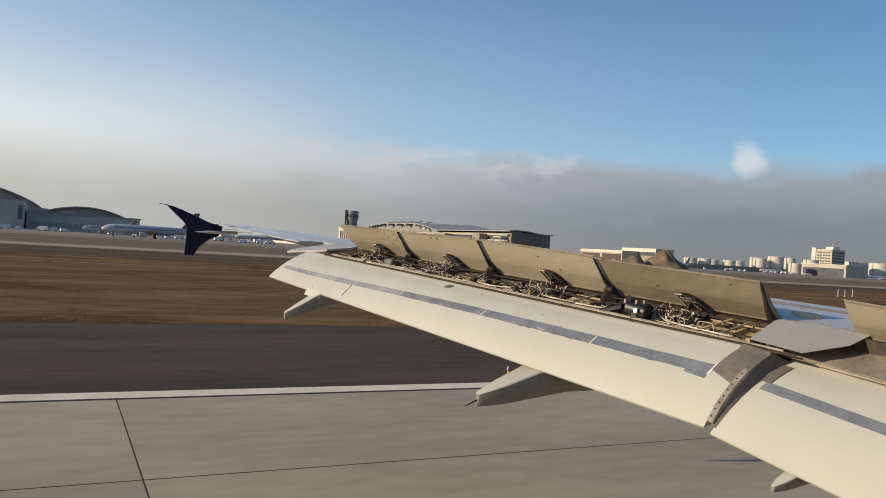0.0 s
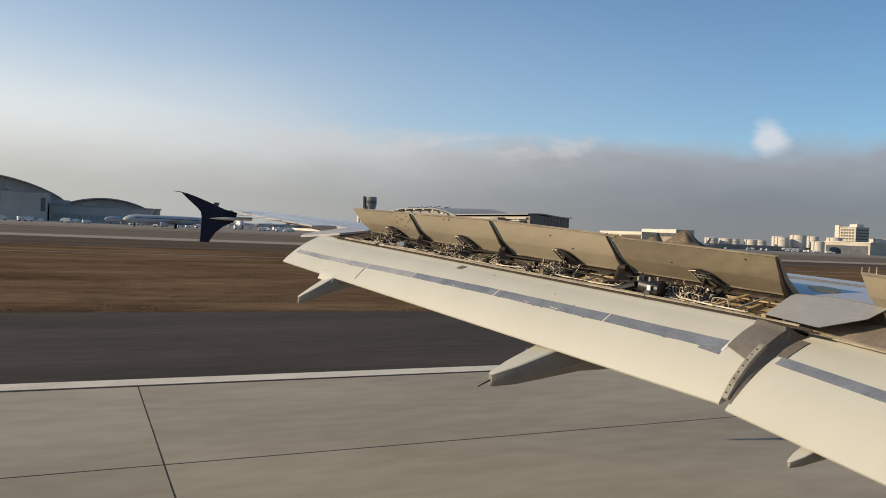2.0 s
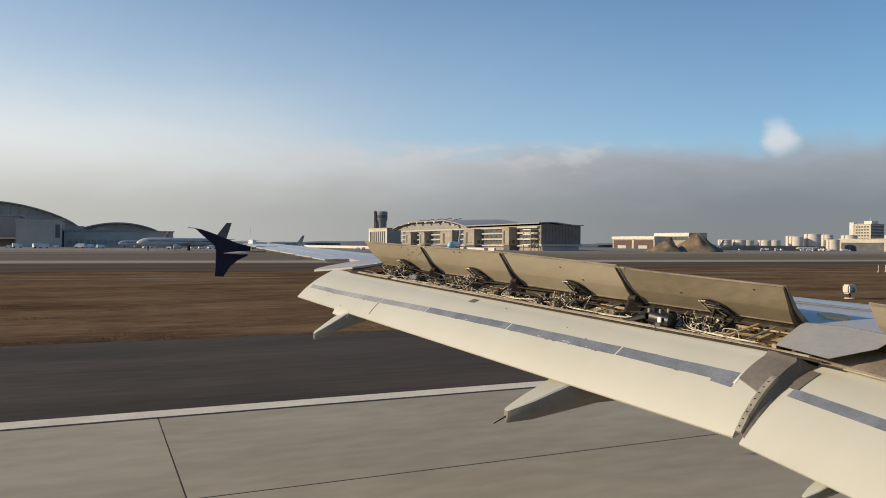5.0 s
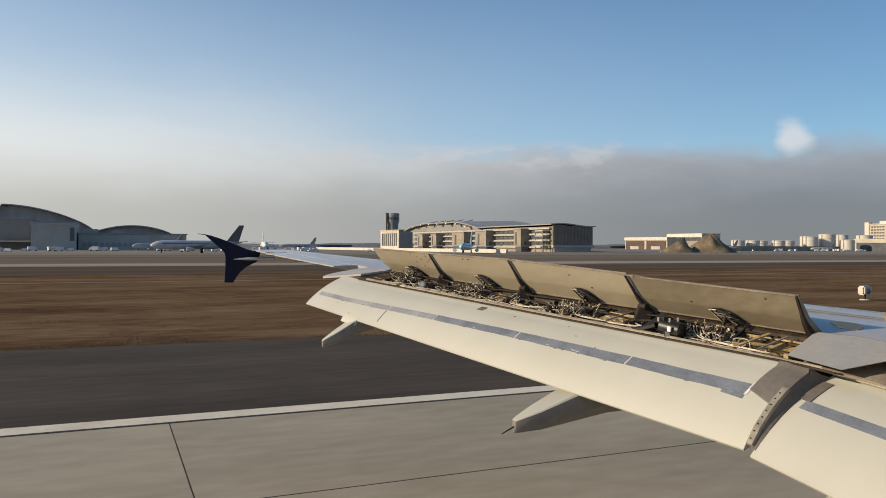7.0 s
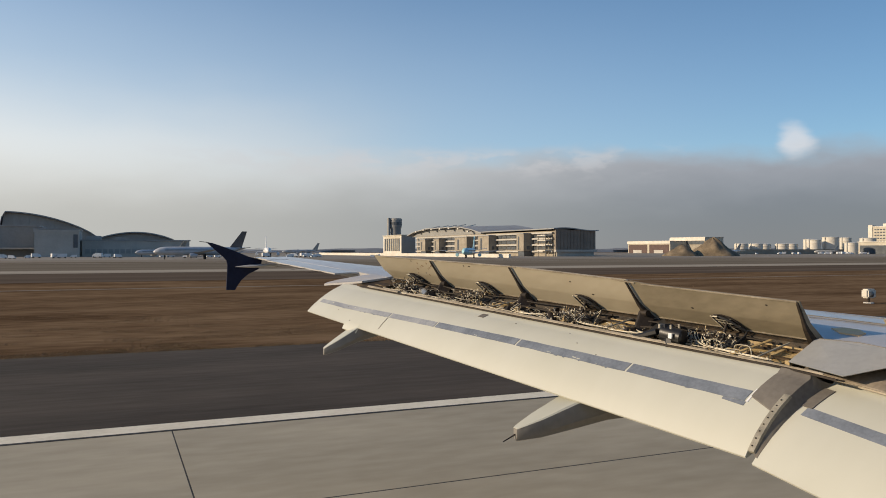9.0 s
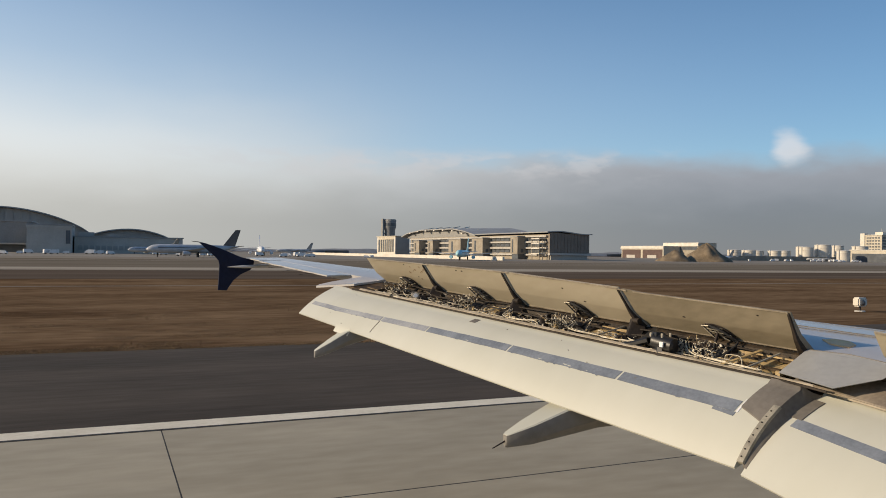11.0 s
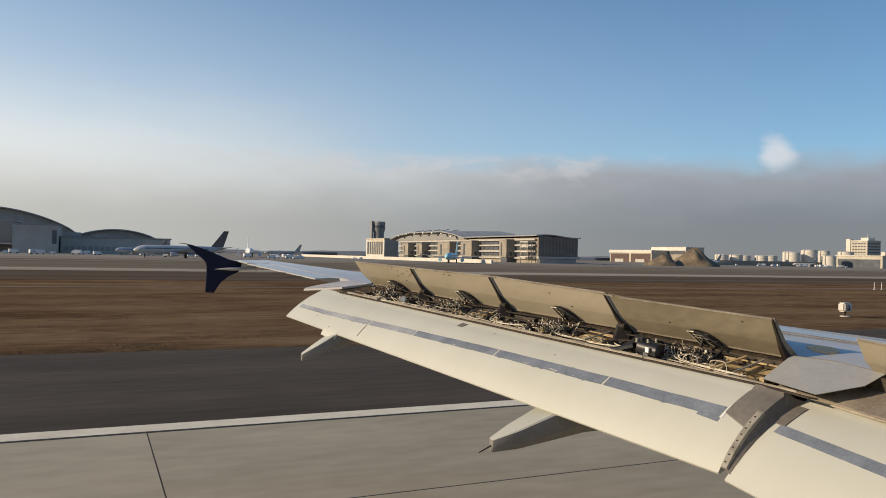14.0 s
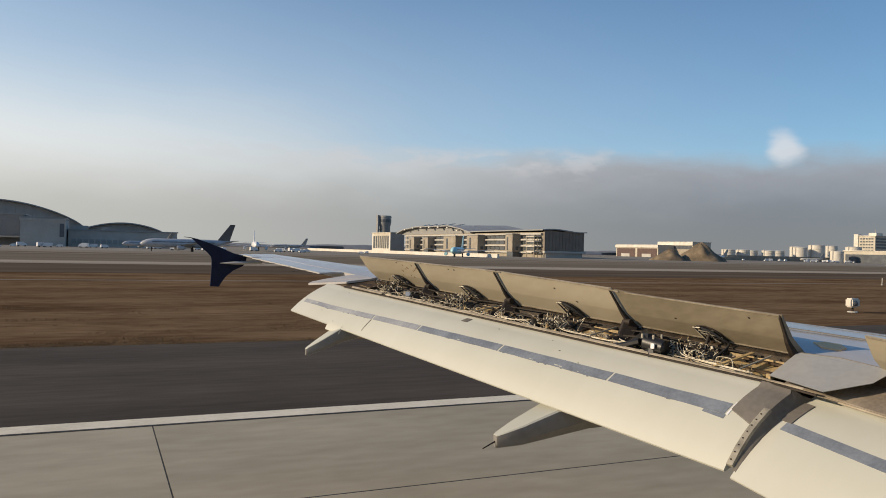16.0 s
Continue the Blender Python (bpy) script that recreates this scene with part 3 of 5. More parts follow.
def flap(name, ys, lead, trail, label):
    rings = []
    for y in ys:
        up = [flap_point(y, v, lead, trail, 0.075) for v in VS]
        (xl, zl), (xt, zt) = lead(y), trail(y)
        lo = [flap_point(y, v, lead, trail, -0.05, -0.02 - 0.10 * (1 - v)) for v in VS[:-1]]
        nose = [Vector((xl + 0.035, y, zl + 0.026)), Vector((xl + 0.075, y, zl + 0.036)), Vector((xl + 0.13, y, zl - 0.06))]
        rings.append(up + [Vector((xt + 0.01, y, zt - 0.015))] + lo[::-1] + nose[::-1])
    return part(name, loft(rings), "flap", plane, label, 35)


outer_flap = flap("outer_flap", np.linspace(4.755, 11.44, 15), outer_lead, outer_trail, "lowered white outboard flap with a grey strip")
inner_flap = flap("inner_flap", np.linspace(-0.25, 4.675, 9), inner_lead, inner_trail, "lowered white inboard flap with a grey strip")


def flap_strip(name, ys, v0, v1, lead, trail, material, parent, label="", rise=0.003):
    """A thin strip that lies on a flap between v0(y) and v1(y)."""
    rings = []
    for y in ys:
        vs = np.linspace(v0(y), v1(y), 5)
        rings.append([flap_point(y, v, lead, trail, 0.075, rise) for v in vs] + [flap_point(y, v, lead, trail, 0.075, -0.004) for v in vs[::-1]])
    return part(name, loft(rings), material, parent, label)


def band_top(y):
    return float(np.interp(y, (4.9, 6.2, 6.95, 7.6, 8.7, 9.8, 10.7, 11.4), (0.334, 0.350, 0.369, 0.390, 0.437, 0.500, 0.555, 0.57)))


rng = random.Random(4)
cuts = [4.98, 6.15, 7.54, 8.86, 9.74, 11.37]
for i, (a, b) in enumerate(zip(cuts, cuts[1:])):
    ys = np.linspace(a + 0.012, b - 0.012, 14)
    wob = [rng.uniform(-0.003, 0.003) for _ in ys]
    fn = {y: w for y, w in zip(ys, wob)}
    flap_strip("grey_strip", ys, lambda y: band_top(y) + fn[y], lambda y: band_top(y) + 0.145 - 0.006 * (y - 4.9) + fn[y], outer_lead, outer_trail, "stripe" if i < 3 else "stripe_faded", outer_flap)
flap_strip("grey_strip", np.linspace(-0.2, 4.60, 12), lambda y: 0.362, lambda y: 0.462, inner_lead, inner_trail, "stripe", inner_flap)
part("trailing_step", loft([[flap_point(q, v, outer_lead, outer_trail, 0.075, r) for v, r in ((0.93, 0.002), (1.0, 0.002), (1.10, -0.012), (1.10, -0.024), (0.96, -0.02))] for q in (10.14, 10.30, 10.46)]), "flap", outer_flap, "", 40)
flap_strip("grey_strip", np.linspace(4.975, 5.17, 4), lambda y: band_top(y) + 0.146, lambda y: band_top(y) + 0.195 - 0.1 * (y - 4.975), outer_lead, outer_trail, "stripe", outer_flap)
# short joint marks and a scuff
for y, v0, v1, w, mtl in ((9.74, 0.62, 0.90, 0.005, "plate"), (8.41, 0.0, 0.11, 0.045, "seal"), (4.968, 0.30, 0.48, 0.008, "white")):
    flap_strip("joint_mark", np.linspace(y - w, y + w, 2), lambda q: v0, lambda q: v1, outer_lead, outer_trail, mtl, outer_flap, rise=0.005)
for _ in range(9):
    y, v = rng.uniform(5.2, 11), rng.uniform(0.05, 0.95)
    s = rng.uniform(0.004, 0.009)
    flap_strip("rivet_stain", (y - s, y + s), lambda q: v - s, lambda q: v + s, outer_lead, outer_trail, "seal", outer_flap, rise=0.0035)
# ragged wear along the strip: dark smudges below it and paint chips on it
for k in range(46):
    y = rng.choice((rng.uniform(6.2, 7.1), rng.uniform(9.8, 11.2), rng.uniform(5.3, 11.2)))
    low = rng.random() < 0.85
    v = band_top(y) + (rng.uniform(0.13, 0.155) - 0.006 * (y - 4.9) if low else rng.uniform(0.0, 0.12))
    w, h = rng.uniform(0.012, 0.04), rng.uniform(0.004, 0.010)
    pts = [(y + w * math.cos(a) * rng.uniform(0.6, 1.1), v + h * math.sin(a) * rng.uniform(0.6, 1.2)) for a in np.linspace(0, 2 * math.pi, 8)[:-1]]
    part("worn_spot", loft([[flap_point(q, u, outer_lead, outer_trail, 0.075, r) for q, u in pts] for r in (0.001, 0.0048)]), "stripe" if low else "flap", outer_flap)
# dark seals and the riveted plate where the flaps meet
rings = []
for q in np.linspace(4.70, 4.965, 6):
    sheet = [Vector((lip_x(q) - 0.004, q, lip_z(q) - 0.016)), Vector((lip_x(q) - 0.018, q, lip_z(q) - 0.028))]
    sheet += [flap_point(q, v, outer_lead, outer_trail, 0.075, 0.009) for v in np.linspace(0.02, 0.40 + 0.5 * (4.965 - q), 9)]
    rings.append(sheet + [p - Vector((0, 0, 0.012)) for p in sheet[::-1]])
part("end_seal", loft(rings), "seal", outer_flap, "dark rubber end seal", 40)
plate = flap_strip("rub_plate", np.linspace(4.692, 4.742, 3), lambda y: 0.30, lambda y: 0.95, outer_lead, outer_trail, "plate", outer_flap, "worn grey riveted rub plate", 0.024)
for v in np.linspace(0.38, 0.90, 8):
    p = flap_point(4.722, v, outer_lead, outer_trail, 0.075, 0.024)
    part("rivet", turned([(0.007, -0.004), (0.007, 0.004), (0.003, 0.006)], None, 8, p.x, p.y), "darkmetal", plate).location.z = p.z
flap_strip("end_seal", np.linspace(4.56, 4.67, 3), lambda y: 0.10, lambda y: 0.37, inner_lead, inner_trail, "seal", inner_flap, "dark rubber end seal", 0.009)
rings = []
for v in [-0.10, -0.05] + list(np.linspace(0.0, 0.94, 14)):
    a = flap_point(4.70, max(v, 0.0), outer_lead, outer_trail, 0.075, 0.004)
    if v < 0:
        a = Vector((lip_x(4.7) - 0.012 - 0.4 * (v + 0.1), 4.70, lip_z(4.7) - 0.020 - 0.2 * (v + 0.1)))
    xi, xj = inner_lead(4.6)[0], inner_trail(4.6)[0]
    f = 0.23 + 2.1 * v if v < 0 else min(0.96, (xi - a.x) / (xi - xj))
    b = flap_point(4.66, f, inner_lead, inner_trail, 0.075, 0.003)
    mid = a.lerp(b, 0.5) - Vector((0, 0, 0.016))
    rings.append([a, a.lerp(mid, 0.5) - Vector((0, 0, 0.004)), mid, mid.lerp(b, 0.6), b, b - Vector((0, 0, 0.03)), mid - Vector((0, 0, 0.03)), a - Vector((0, 0, 0.03))])
part("flap_gap_seal", loft(rings), "seal", plane, "dark folded seal between the flaps", 40)


# ---- flap track fairings ----
def fairing(y, tail_x, tail_z, s, wick, rise=1.0):
    """Canoe under the flap whose tail droops behind it."""
    sections = []
    for dx, w, top, h in ((0.0, 0.035, 0.0, 0.115), (0.03, 0.055, 0.015, 0.14), (0.25, 0.13, 0.10, 0.215), (0.6, 0.185, 0.235, 0.30),
                          (1.0, 0.20, 0.32, 0.33), (1.6, 0.20, 0.36, 0.36), (2.4, 0.17, 0.40, 0.34), (3.1, 0.09, 0.44, 0.24), (3.4, 0.02, 0.47, 0.08)):
        x, w, top, h = tail_x + dx * s, w * s, tail_z + top * s * rise, h * s
        sections.append([(x, y + a * w, top - b * h) for a, b in ((-0.9, 0), (0.9, 0), (0.98, 0.04), (1, 0.2), (0.92, 0.62), (0.62, 0.9), (0, 1), (-0.62, 0.9), (-0.92, 0.62), (-1, 0.2), (-0.98, 0.04))])
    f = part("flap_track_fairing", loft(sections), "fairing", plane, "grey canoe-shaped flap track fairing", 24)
    # Paler sheet that paints the sunlit top of the fairing.
    part("fairing_top", loft([[Vector(r[10]) + Vector((0, -0.002, 0.002)), Vector(r[0]) + Vector((0, 0, 0.006)), Vector(r[1]) + Vector((0, 0, 0.006)), Vector(r[2]) + Vector((0, 0.002, 0.002))] for r in sections]), "flap", f, "fairing top in a sunlit cream tone", 24)
    if wick:
        part("static_wick", tube([(tail_x + 0.02, y, tail_z - 0.05), (tail_x - 0.13, y + 0.01, tail_z - 0.12)], [0.009, 0.005]), "darkmetal", f)


fairing(6.62, 3.62, 2.865, 1.0, True)
fairing(10.28, 2.65, 3.27, 0.78, False, 1.6)
fairing(3.95, 4.60, 2.69, 0.36, False)

# ---- spoiler bay: shade-dark floor, tan patches, ribs, pipes and hoses ----
bay = part("spoiler_bay", panel_between(lambda y: [(lip_x(y) - 0.02, lip_z(y) - 0.13), (hinge_x(y) + 0.01, lip_z(y) - 0.10)], np.linspace(4.72, 11.15, 12), 0.03), "soot_shade", plane, "open spoiler bay full of pipes, sooty and painted in shade")
# The shadow on the primed wall is put into this dark tone.
part("bay_wall", panel_between(lambda y: [(hinge_x(y) + 0.06, skin_z(y) - 0.03), (hinge_x(y) + 0.01, skin_z(y) - 0.05)], np.linspace(4.9, 11.1, 12), 0.30), "soot_shade", bay, "front wall, sooty and painted in shade")
# Sunlit stretches of the primed bay are put in as separate tan pieces.
for a, b in ((5.12, 5.62), (6.74, 7.16), (8.40, 8.80)):
    part("tan_plate", panel_between(lambda y: [(hinge_x(y) - 0.04, skin_z(y) - 0.085), (hinge_x(y) - 0.055, skin_z(y) - 0.085)], (a, b), 0.17), "tan", bay, "tan primer patch painted as sunlit")
    part("tan_floor", panel_between(lambda y: [(lip_x(y) + 0.13, lip_z(y) - 0.045), (hinge_x(y) - 0.06, lip_z(y) + 0.035)], (a, b), 0.02), "tan", bay, "tan primer floor painted as sunlit")
    for k in range(4):
        q = a + (b - a) * (k + 0.5) / 4
        # Each cutout is a dark slab on the plate, not a hole.
        part("plate_cutout", panel_between(lambda y: [(hinge_x(y) - 0.056, skin_z(y) - 0.10 - 0.03 * (k % 2)), (hinge_x(y) - 0.062, skin_z(y) - 0.10 - 0.03 * (k % 2))], (q - 0.022, q + 0.022), 0.06), "bay_dark", bay)
    part("plate_strut", tube([(hinge_x(a + 0.1) - 0.08, a + 0.1, skin_z(a) - 0.04), (lip_x(a + 0.16) + 0.07, a + 0.16, lip_z(a) + 0.0)], 0.009, None, 6), "plate", bay, "", 60)


def lip_size(y):
    """The lip thins out towards the fuselage."""
    return float(np.interp(y, (5.3, 6.4), (0.45, 1.0)))


for y0, y1 in ((4.60, 9.93), (10.12, 10.8)):
    part("shroud_lip", panel_between(lambda y: [(lip_x(y) - 0.012 * lip_size(y), lip_z(y) + 0.002), (lip_x(y) + 0.004, lip_z(y) + 0.002 + 0.014 * lip_size(y)), (lip_x(y) + 0.024 * lip_size(y), lip_z(y) + 0.006)], np.linspace(y0, y1, 16), 0.010), "lip", bay, "scuffed beige shroud lip", 40)
part("lip_seal", panel_between(lambda y: [(lip_x(y) - 0.008, lip_z(y) - 0.010 - 0.006 * lip_size(y)), (lip_x(y) + 0.004, lip_z(y) - 0.010)], np.linspace(4.47, 11.0, 16), 0.016), "darkmetal", bay, "dark rubber seal under the lip", 40)
part("lip_rail", panel_between(lambda y: [(lip_x(y) + 0.032, lip_z(y) - 0.004), (lip_x(y) + 0.044, lip_z(y) - 0.004)], np.linspace(4.98, 11.0, 14), 0.02), "bare", bay, "bare metal rail")
part("inner_floor", panel_between(lambda y: [(5.61, lip_z(y) - 0.055), (5.66, lip_z(y) - 0.022), (5.76, lip_z(y) + 0.012), (5.92, skin_z(y) - 0.10)], (-0.25, 2.0, 4.0, 4.97), 0.03), "brownshroud", bay, "brown-stained inner shroud panel", 40)
part("inner_lip", panel_between(lambda y: [(5.60, lip_z(y) - 0.068), (5.63, lip_z(y) - 0.052)], np.linspace(-0.25, 4.66, 6), 0.015), "lip", bay, "sooty inner lip", 40)
part("inner_wall", panel_between(lambda y: [(5.93, skin_z(y) + 0.004), (5.90, skin_z(y) - 0.002)], (-0.25, 2.0, 4.94), 0.38), "soot_shade", bay, "inner bay wall, sooty and painted in shade")
part("bay_end", panel_between(lambda y: [(lip_x(y) + 0.03, lip_z(y) + 0.0), (lip_x(y) + 0.25, lip_z(y) + 0.03), (hinge_x(y) - 0.02, skin_z(y) - 0.03)], np.linspace(10.62, 11.12, 4), 0.03), "bay_dark", bay, "dark closing plate", 40)
def bay_point(q, f, dz):
    """Point in the bay: f from the lip (0) to the hinge (1), dz above the lip."""
    return Vector((lip_x(q) + f * (hinge_x(q) - lip_x(q)), q, lip_z(q) + dz))


# boxed tan rib and a strut at the inboard end
part("end_box", loft([[bay_point(q, f, dz) for f, dz in ((0.42, 0.0), (0.92, 0.10), (0.92, 0.05), (0.42, -0.05))] for q in (5.06, 5.10)]), "tan", bay, "tan boxed rib")
part("end_box", loft([[bay_point(q, f, dz) for f, dz in ((0.35, -0.01), (0.85, 0.07), (0.85, 0.03), (0.35, -0.05))] for q in (5.24, 5.27)]), "tan", bay, "tan boxed rib")
for f0, f1 in ((0.45, 0.50), (0.80, 0.84)):
    part("end_stringer", loft([[bay_point(q, f, 0.16 * f - 0.058) for f in (f0, f1)] + [bay_point(q, f, 0.16 * f - 0.075) for f in (f1, f0)] for q in (5.07, 5.45)]), "bay_dark", bay)
part("end_strut", loft([[bay_point(q, f, dz) for q, f, dz in ((5.44, 0.10, 0.0), (5.47, 0.10, 0.0), (5.40, 0.86, 0.13), (5.37, 0.86, 0.13))], [bay_point(q, f, dz - 0.012) for q, f, dz in ((5.44, 0.10, 0.0), (5.47, 0.10, 0.0), (5.40, 0.86, 0.13), (5.37, 0.86, 0.13))]]), "tan", bay, "tan strut")
rng = random.Random(11)
y = 5.62
while y < 11.0:
    d = hinge_x(y) - lip_x(y)
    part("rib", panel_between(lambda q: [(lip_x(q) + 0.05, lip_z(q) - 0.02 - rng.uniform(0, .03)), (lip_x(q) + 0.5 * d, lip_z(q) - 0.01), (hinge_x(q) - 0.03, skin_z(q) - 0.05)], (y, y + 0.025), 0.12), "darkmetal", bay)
    y += rng.uniform(0.5, 0.85)


def smooth(pts, n):
    """More points on a soft curve through the given ones."""
    pts = [Vector(p) for p in pts]
    out = []
    for i in range(len(pts) - 1):
        p0, p1, p2, p3 = pts[max(i - 1, 0)], pts[i], pts[i + 1], pts[min(i + 2, len(pts) - 1)]
        for k in range(n):
            t = k / n
            out.append(0.5 * ((2 * p1) + (p2 - p0) * t + (2 * p0 - 5 * p1 + 4 * p2 - p3) * t * t + (3 * p1 - p0 - 3 * p2 + p3) * t ** 3))
    return out + [pts[-1]]


def along(f, dz, y0, y1, n, wob, r, material, name="pipe"):
    pts = [bay_point(q, f + rng.uniform(-wob, wob) * 2, dz + rng.uniform(-wob, wob)) for q in np.linspace(y0, y1, n)]
    part(name, tube(smooth(pts, 4), r, None, 5), material, bay, "", 60)


for f, dz, r, mtl in ((0.10, -0.012, 0.006, "pipe"), (0.22, -0.004, 0.005, "bare"), (0.33, -0.05, 0.010, "darkmetal"), (0.55, 0.0, 0.006, "bare"), (0.74, 0.05, 0.012, "darkmetal"), (0.88, 0.10, 0.010, "darkmetal")):
    for a, b in ((5.1, 7.0), (6.9, 9.2), (9.0, 10.62)):
        along(f, dz, a + rng.uniform(0, 0.3), b, 8, 0.012, r, mtl)
for a, b in ((5.7, 6.6), (8.75, 9.2), (9.45, 10.4)):
    along(0.62, -0.05, a, b, 6, 0.008, 0.022, "darkmetal", "conduit")
# looping hoses
for _ in range(84):
    q = rng.uniform(5.12, 10.6)
    span, f0, z0 = rng.uniform(0.10, 0.42), rng.uniform(0.12, 0.6), rng.uniform(-0.06, 0.0)
    pts = [bay_point(q, f0, z0), bay_point(q + span * 0.25, f0 + rng.uniform(-0.1, 0.3), z0 + rng.uniform(0.0, 0.07)),
           bay_point(q + span * 0.7, f0 + rng.uniform(0, 0.4), z0 + rng.uniform(-0.02, 0.09)), bay_point(q + span, f0 + rng.uniform(-0.1, 0.3), z0)]
    part("hose", tube(smooth(pts, 4), rng.uniform(0.0028, 0.0046), None, 5), rng.choice(("pipe", "bare", "tan", "lip", "darkmetal")), bay, "", 60)
# pale pipes that run beside the lip and bend down at their ends
for _ in range(15):
    q = rng.uniform(5.1, 10.1)
    n, f0, z0 = rng.randint(3, 4), rng.uniform(0.08, 0.5), rng.uniform(0.0, 0.03)
    span = rng.uniform(0.25, 0.6)
    pts = [bay_point(q + span * k / n, f0 + rng.uniform(-0.04, 0.04) + 0.25 * (k == n), z0 + rng.uniform(-0.012, 0.012) - 0.06 * (k == 0)) for k in range(n + 1)]
    part("pipe", tube(smooth(pts, 4), rng.uniform(0.0035, 0.0055), None, 5), rng.choice(("pipe", "pipe", "bare")), bay, "", 60)
# straight stub pipes with elbows
for _ in range(64):
    q = rng.uniform(5.12, 10.6)
    f0, z0 = rng.uniform(0.1, 0.8), rng.uniform(-0.08, 0.03)
    a, b = bay_point(q, f0, z0), bay_point(q + rng.uniform(0.06, 0.4), f0 + rng.uniform(-0.12, 0.12), z0 + rng.uniform(-0.02, 0.02))
    part("pipe", tube([a + Vector((0, 0, -0.07)), a, b, b + Vector((rng.uniform(-0.06, 0.06), 0.01, -0.06))], rng.uniform(0.0035, 0.007), None, 5), rng.choice(("pipe", "bare", "darkmetal", "darkmetal", "tan")), bay, "", 60)
# short bent lines and clips that fill the bay
for _ in range(170):
    q, f0, z0 = rng.uniform(5.12, 10.7), rng.uniform(0.15, 0.95), rng.uniform(-0.06, 0.05)
    z0 += 0.10 * max(0.0, f0 - 0.55)
    w = rng.uniform(0.02, 0.07)
    pts = [bay_point(q, f0, z0 - 0.04), bay_point(q + w * rng.uniform(-0.3, 0.6), f0 + rng.uniform(-0.05, 0.05), z0), bay_point(q + w * rng.uniform(0.6, 1.6), f0 + rng.uniform(-0.1, 0.1), z0 + rng.uniform(-0.01, 0.02)), bay_point(q + w * rng.uniform(1.2, 2.2), f0 + rng.uniform(-0.15, 0.15), z0 - rng.uniform(0.0, 0.05))]
    part("line", tube(smooth(pts, 3), rng.uniform(0.0022, 0.0042), None, 5), rng.choice(("pipe", "pipe", "bare", "tan", "lip", "darkmetal")), bay, "", 60)
# twin pipes that drop beside the housing and follow the lip, a hoop and a bright drum
for df in (0.0, 0.07):
    part("pipe", tube(smooth([bay_point(q, f + df, dz) for q, f, dz in ((6.0, 0.55, 0.10), (5.93, 0.40, 0.06), (5.80, 0.26, 0.025), (5.6, 0.18, 0.016), (5.35, 0.13, 0.014), (5.12, 0.10, 0.012))], 4), 0.0045, None, 6), "pipe", bay, "", 60)
part("hoop_pipe", tube(smooth([bay_point(q, 0.34, dz) for q, dz in ((5.52, -0.03), (5.52, 0.05), (5.49, 0.075), (5.40, 0.08), (5.37, 0.055), (5.36, -0.03))], 4), 0.0045, None, 6), "pipe", bay, "", 60)
for y0, y1 in ((6.35, 7.35), (7.75, 8.25)):
    for df in (0.0, 0.08):
        part("pipe", tube(smooth([bay_point(y0 + (y1 - y0) * u, f + df, dz) for u, f, dz in ((1.0, 0.50, 0.09), (0.93, 0.42, 0.08), (0.88, 0.22, 0.03), (0.6, 0.16, 0.018), (0.3, 0.13, 0.02), (0.1, 0.18, 0.024), (0.0, 0.3, -0.02))], 4), 0.0048, None, 6), "pipe", bay, "", 60)
c = bay_point(9.90, 0.42, 0.02)
drum = part("drum", tube([c + Vector((0.02, 0.05, 0)), c + Vector((-0.02, -0.05, 0.01))], 0.048, None, 14), "bare", bay, "bright metal drum", 40)
part("drum_cap", tube([c + Vector((-0.021, -0.052, 0.01)), c + Vector((-0.026, -0.066, 0.012))], 0.03, None, 12), "white", drum)
# valves, clamps, and dark blocks that paint the bay's deep shade
for _ in range(130):
    q = rng.uniform(5.12, 10.6)
    c = bay_point(q, rng.uniform(0.2, 0.9), rng.uniform(-0.11, 0.0))
    s = rng.uniform(0.012, 0.032)
    part("fitting", turned([(s, 0), (s, s * 1.2), (s * 0.6, s * 1.4), (s * 0.6, s * 2.2), (s * 0.2, s * 2.4)], None, 8, c.x, c.y), rng.choice(("darkmetal", "darkmetal", "tan", "tan", "lip")), bay, "", 40).location.z = c.z
for q in (5.9, 6.3, 7.35, 7.8, 8.9, 9.35, 9.85, 10.35, 10.75):
    c, s = bay_point(q, rng.uniform(0.45, 0.75), -0.12), rng.uniform(0.05, 0.085)
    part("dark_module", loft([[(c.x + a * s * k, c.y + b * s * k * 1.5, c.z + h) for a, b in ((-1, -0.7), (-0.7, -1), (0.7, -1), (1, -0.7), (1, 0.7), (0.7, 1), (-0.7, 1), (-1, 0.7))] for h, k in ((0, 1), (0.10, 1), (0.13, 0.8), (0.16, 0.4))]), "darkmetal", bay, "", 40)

# flat fixed panel between the inboard and the outboard spoilers
part("fixed_panel", loft([[(5.445, 4.985, 3.630), (5.425, 4.42, 3.588), (5.72, 4.20, 3.68), (5.97, 4.2, 3.765), (5.97, 4.7, 3.80), (5.87, 5.06, 3.805)],
                          [(5.45, 4.983, 3.625), (5.43, 4.42, 3.583), (5.72, 4.203, 3.675), (5.97, 4.2, 3.758), (5.97, 4.7, 3.793), (5.87, 5.058, 3.800)]]), "panel", plane, "pale grey fixed trailing-edge panel")


part("panel_seam", tube([(5.875, 5.06, 3.806), (5.975, 4.7, 3.801), (5.975, 4.2, 3.766)], 0.006, None, 6), "seal", plane)


# ---- spoilers, raised ----
def spoiler_top(y):
    if y <= 4.7:
        return 5.74, 4.10 + 0.07 * (y - 5.06)
    return 5.66 - 0.325 * (y - 5.06), float(np.interp(y, (5.06, 6.7, 6.82, 8.43, 9.9, 11.28), (4.147, 4.262, 4.292, 4.413, 4.477, 4.54)))


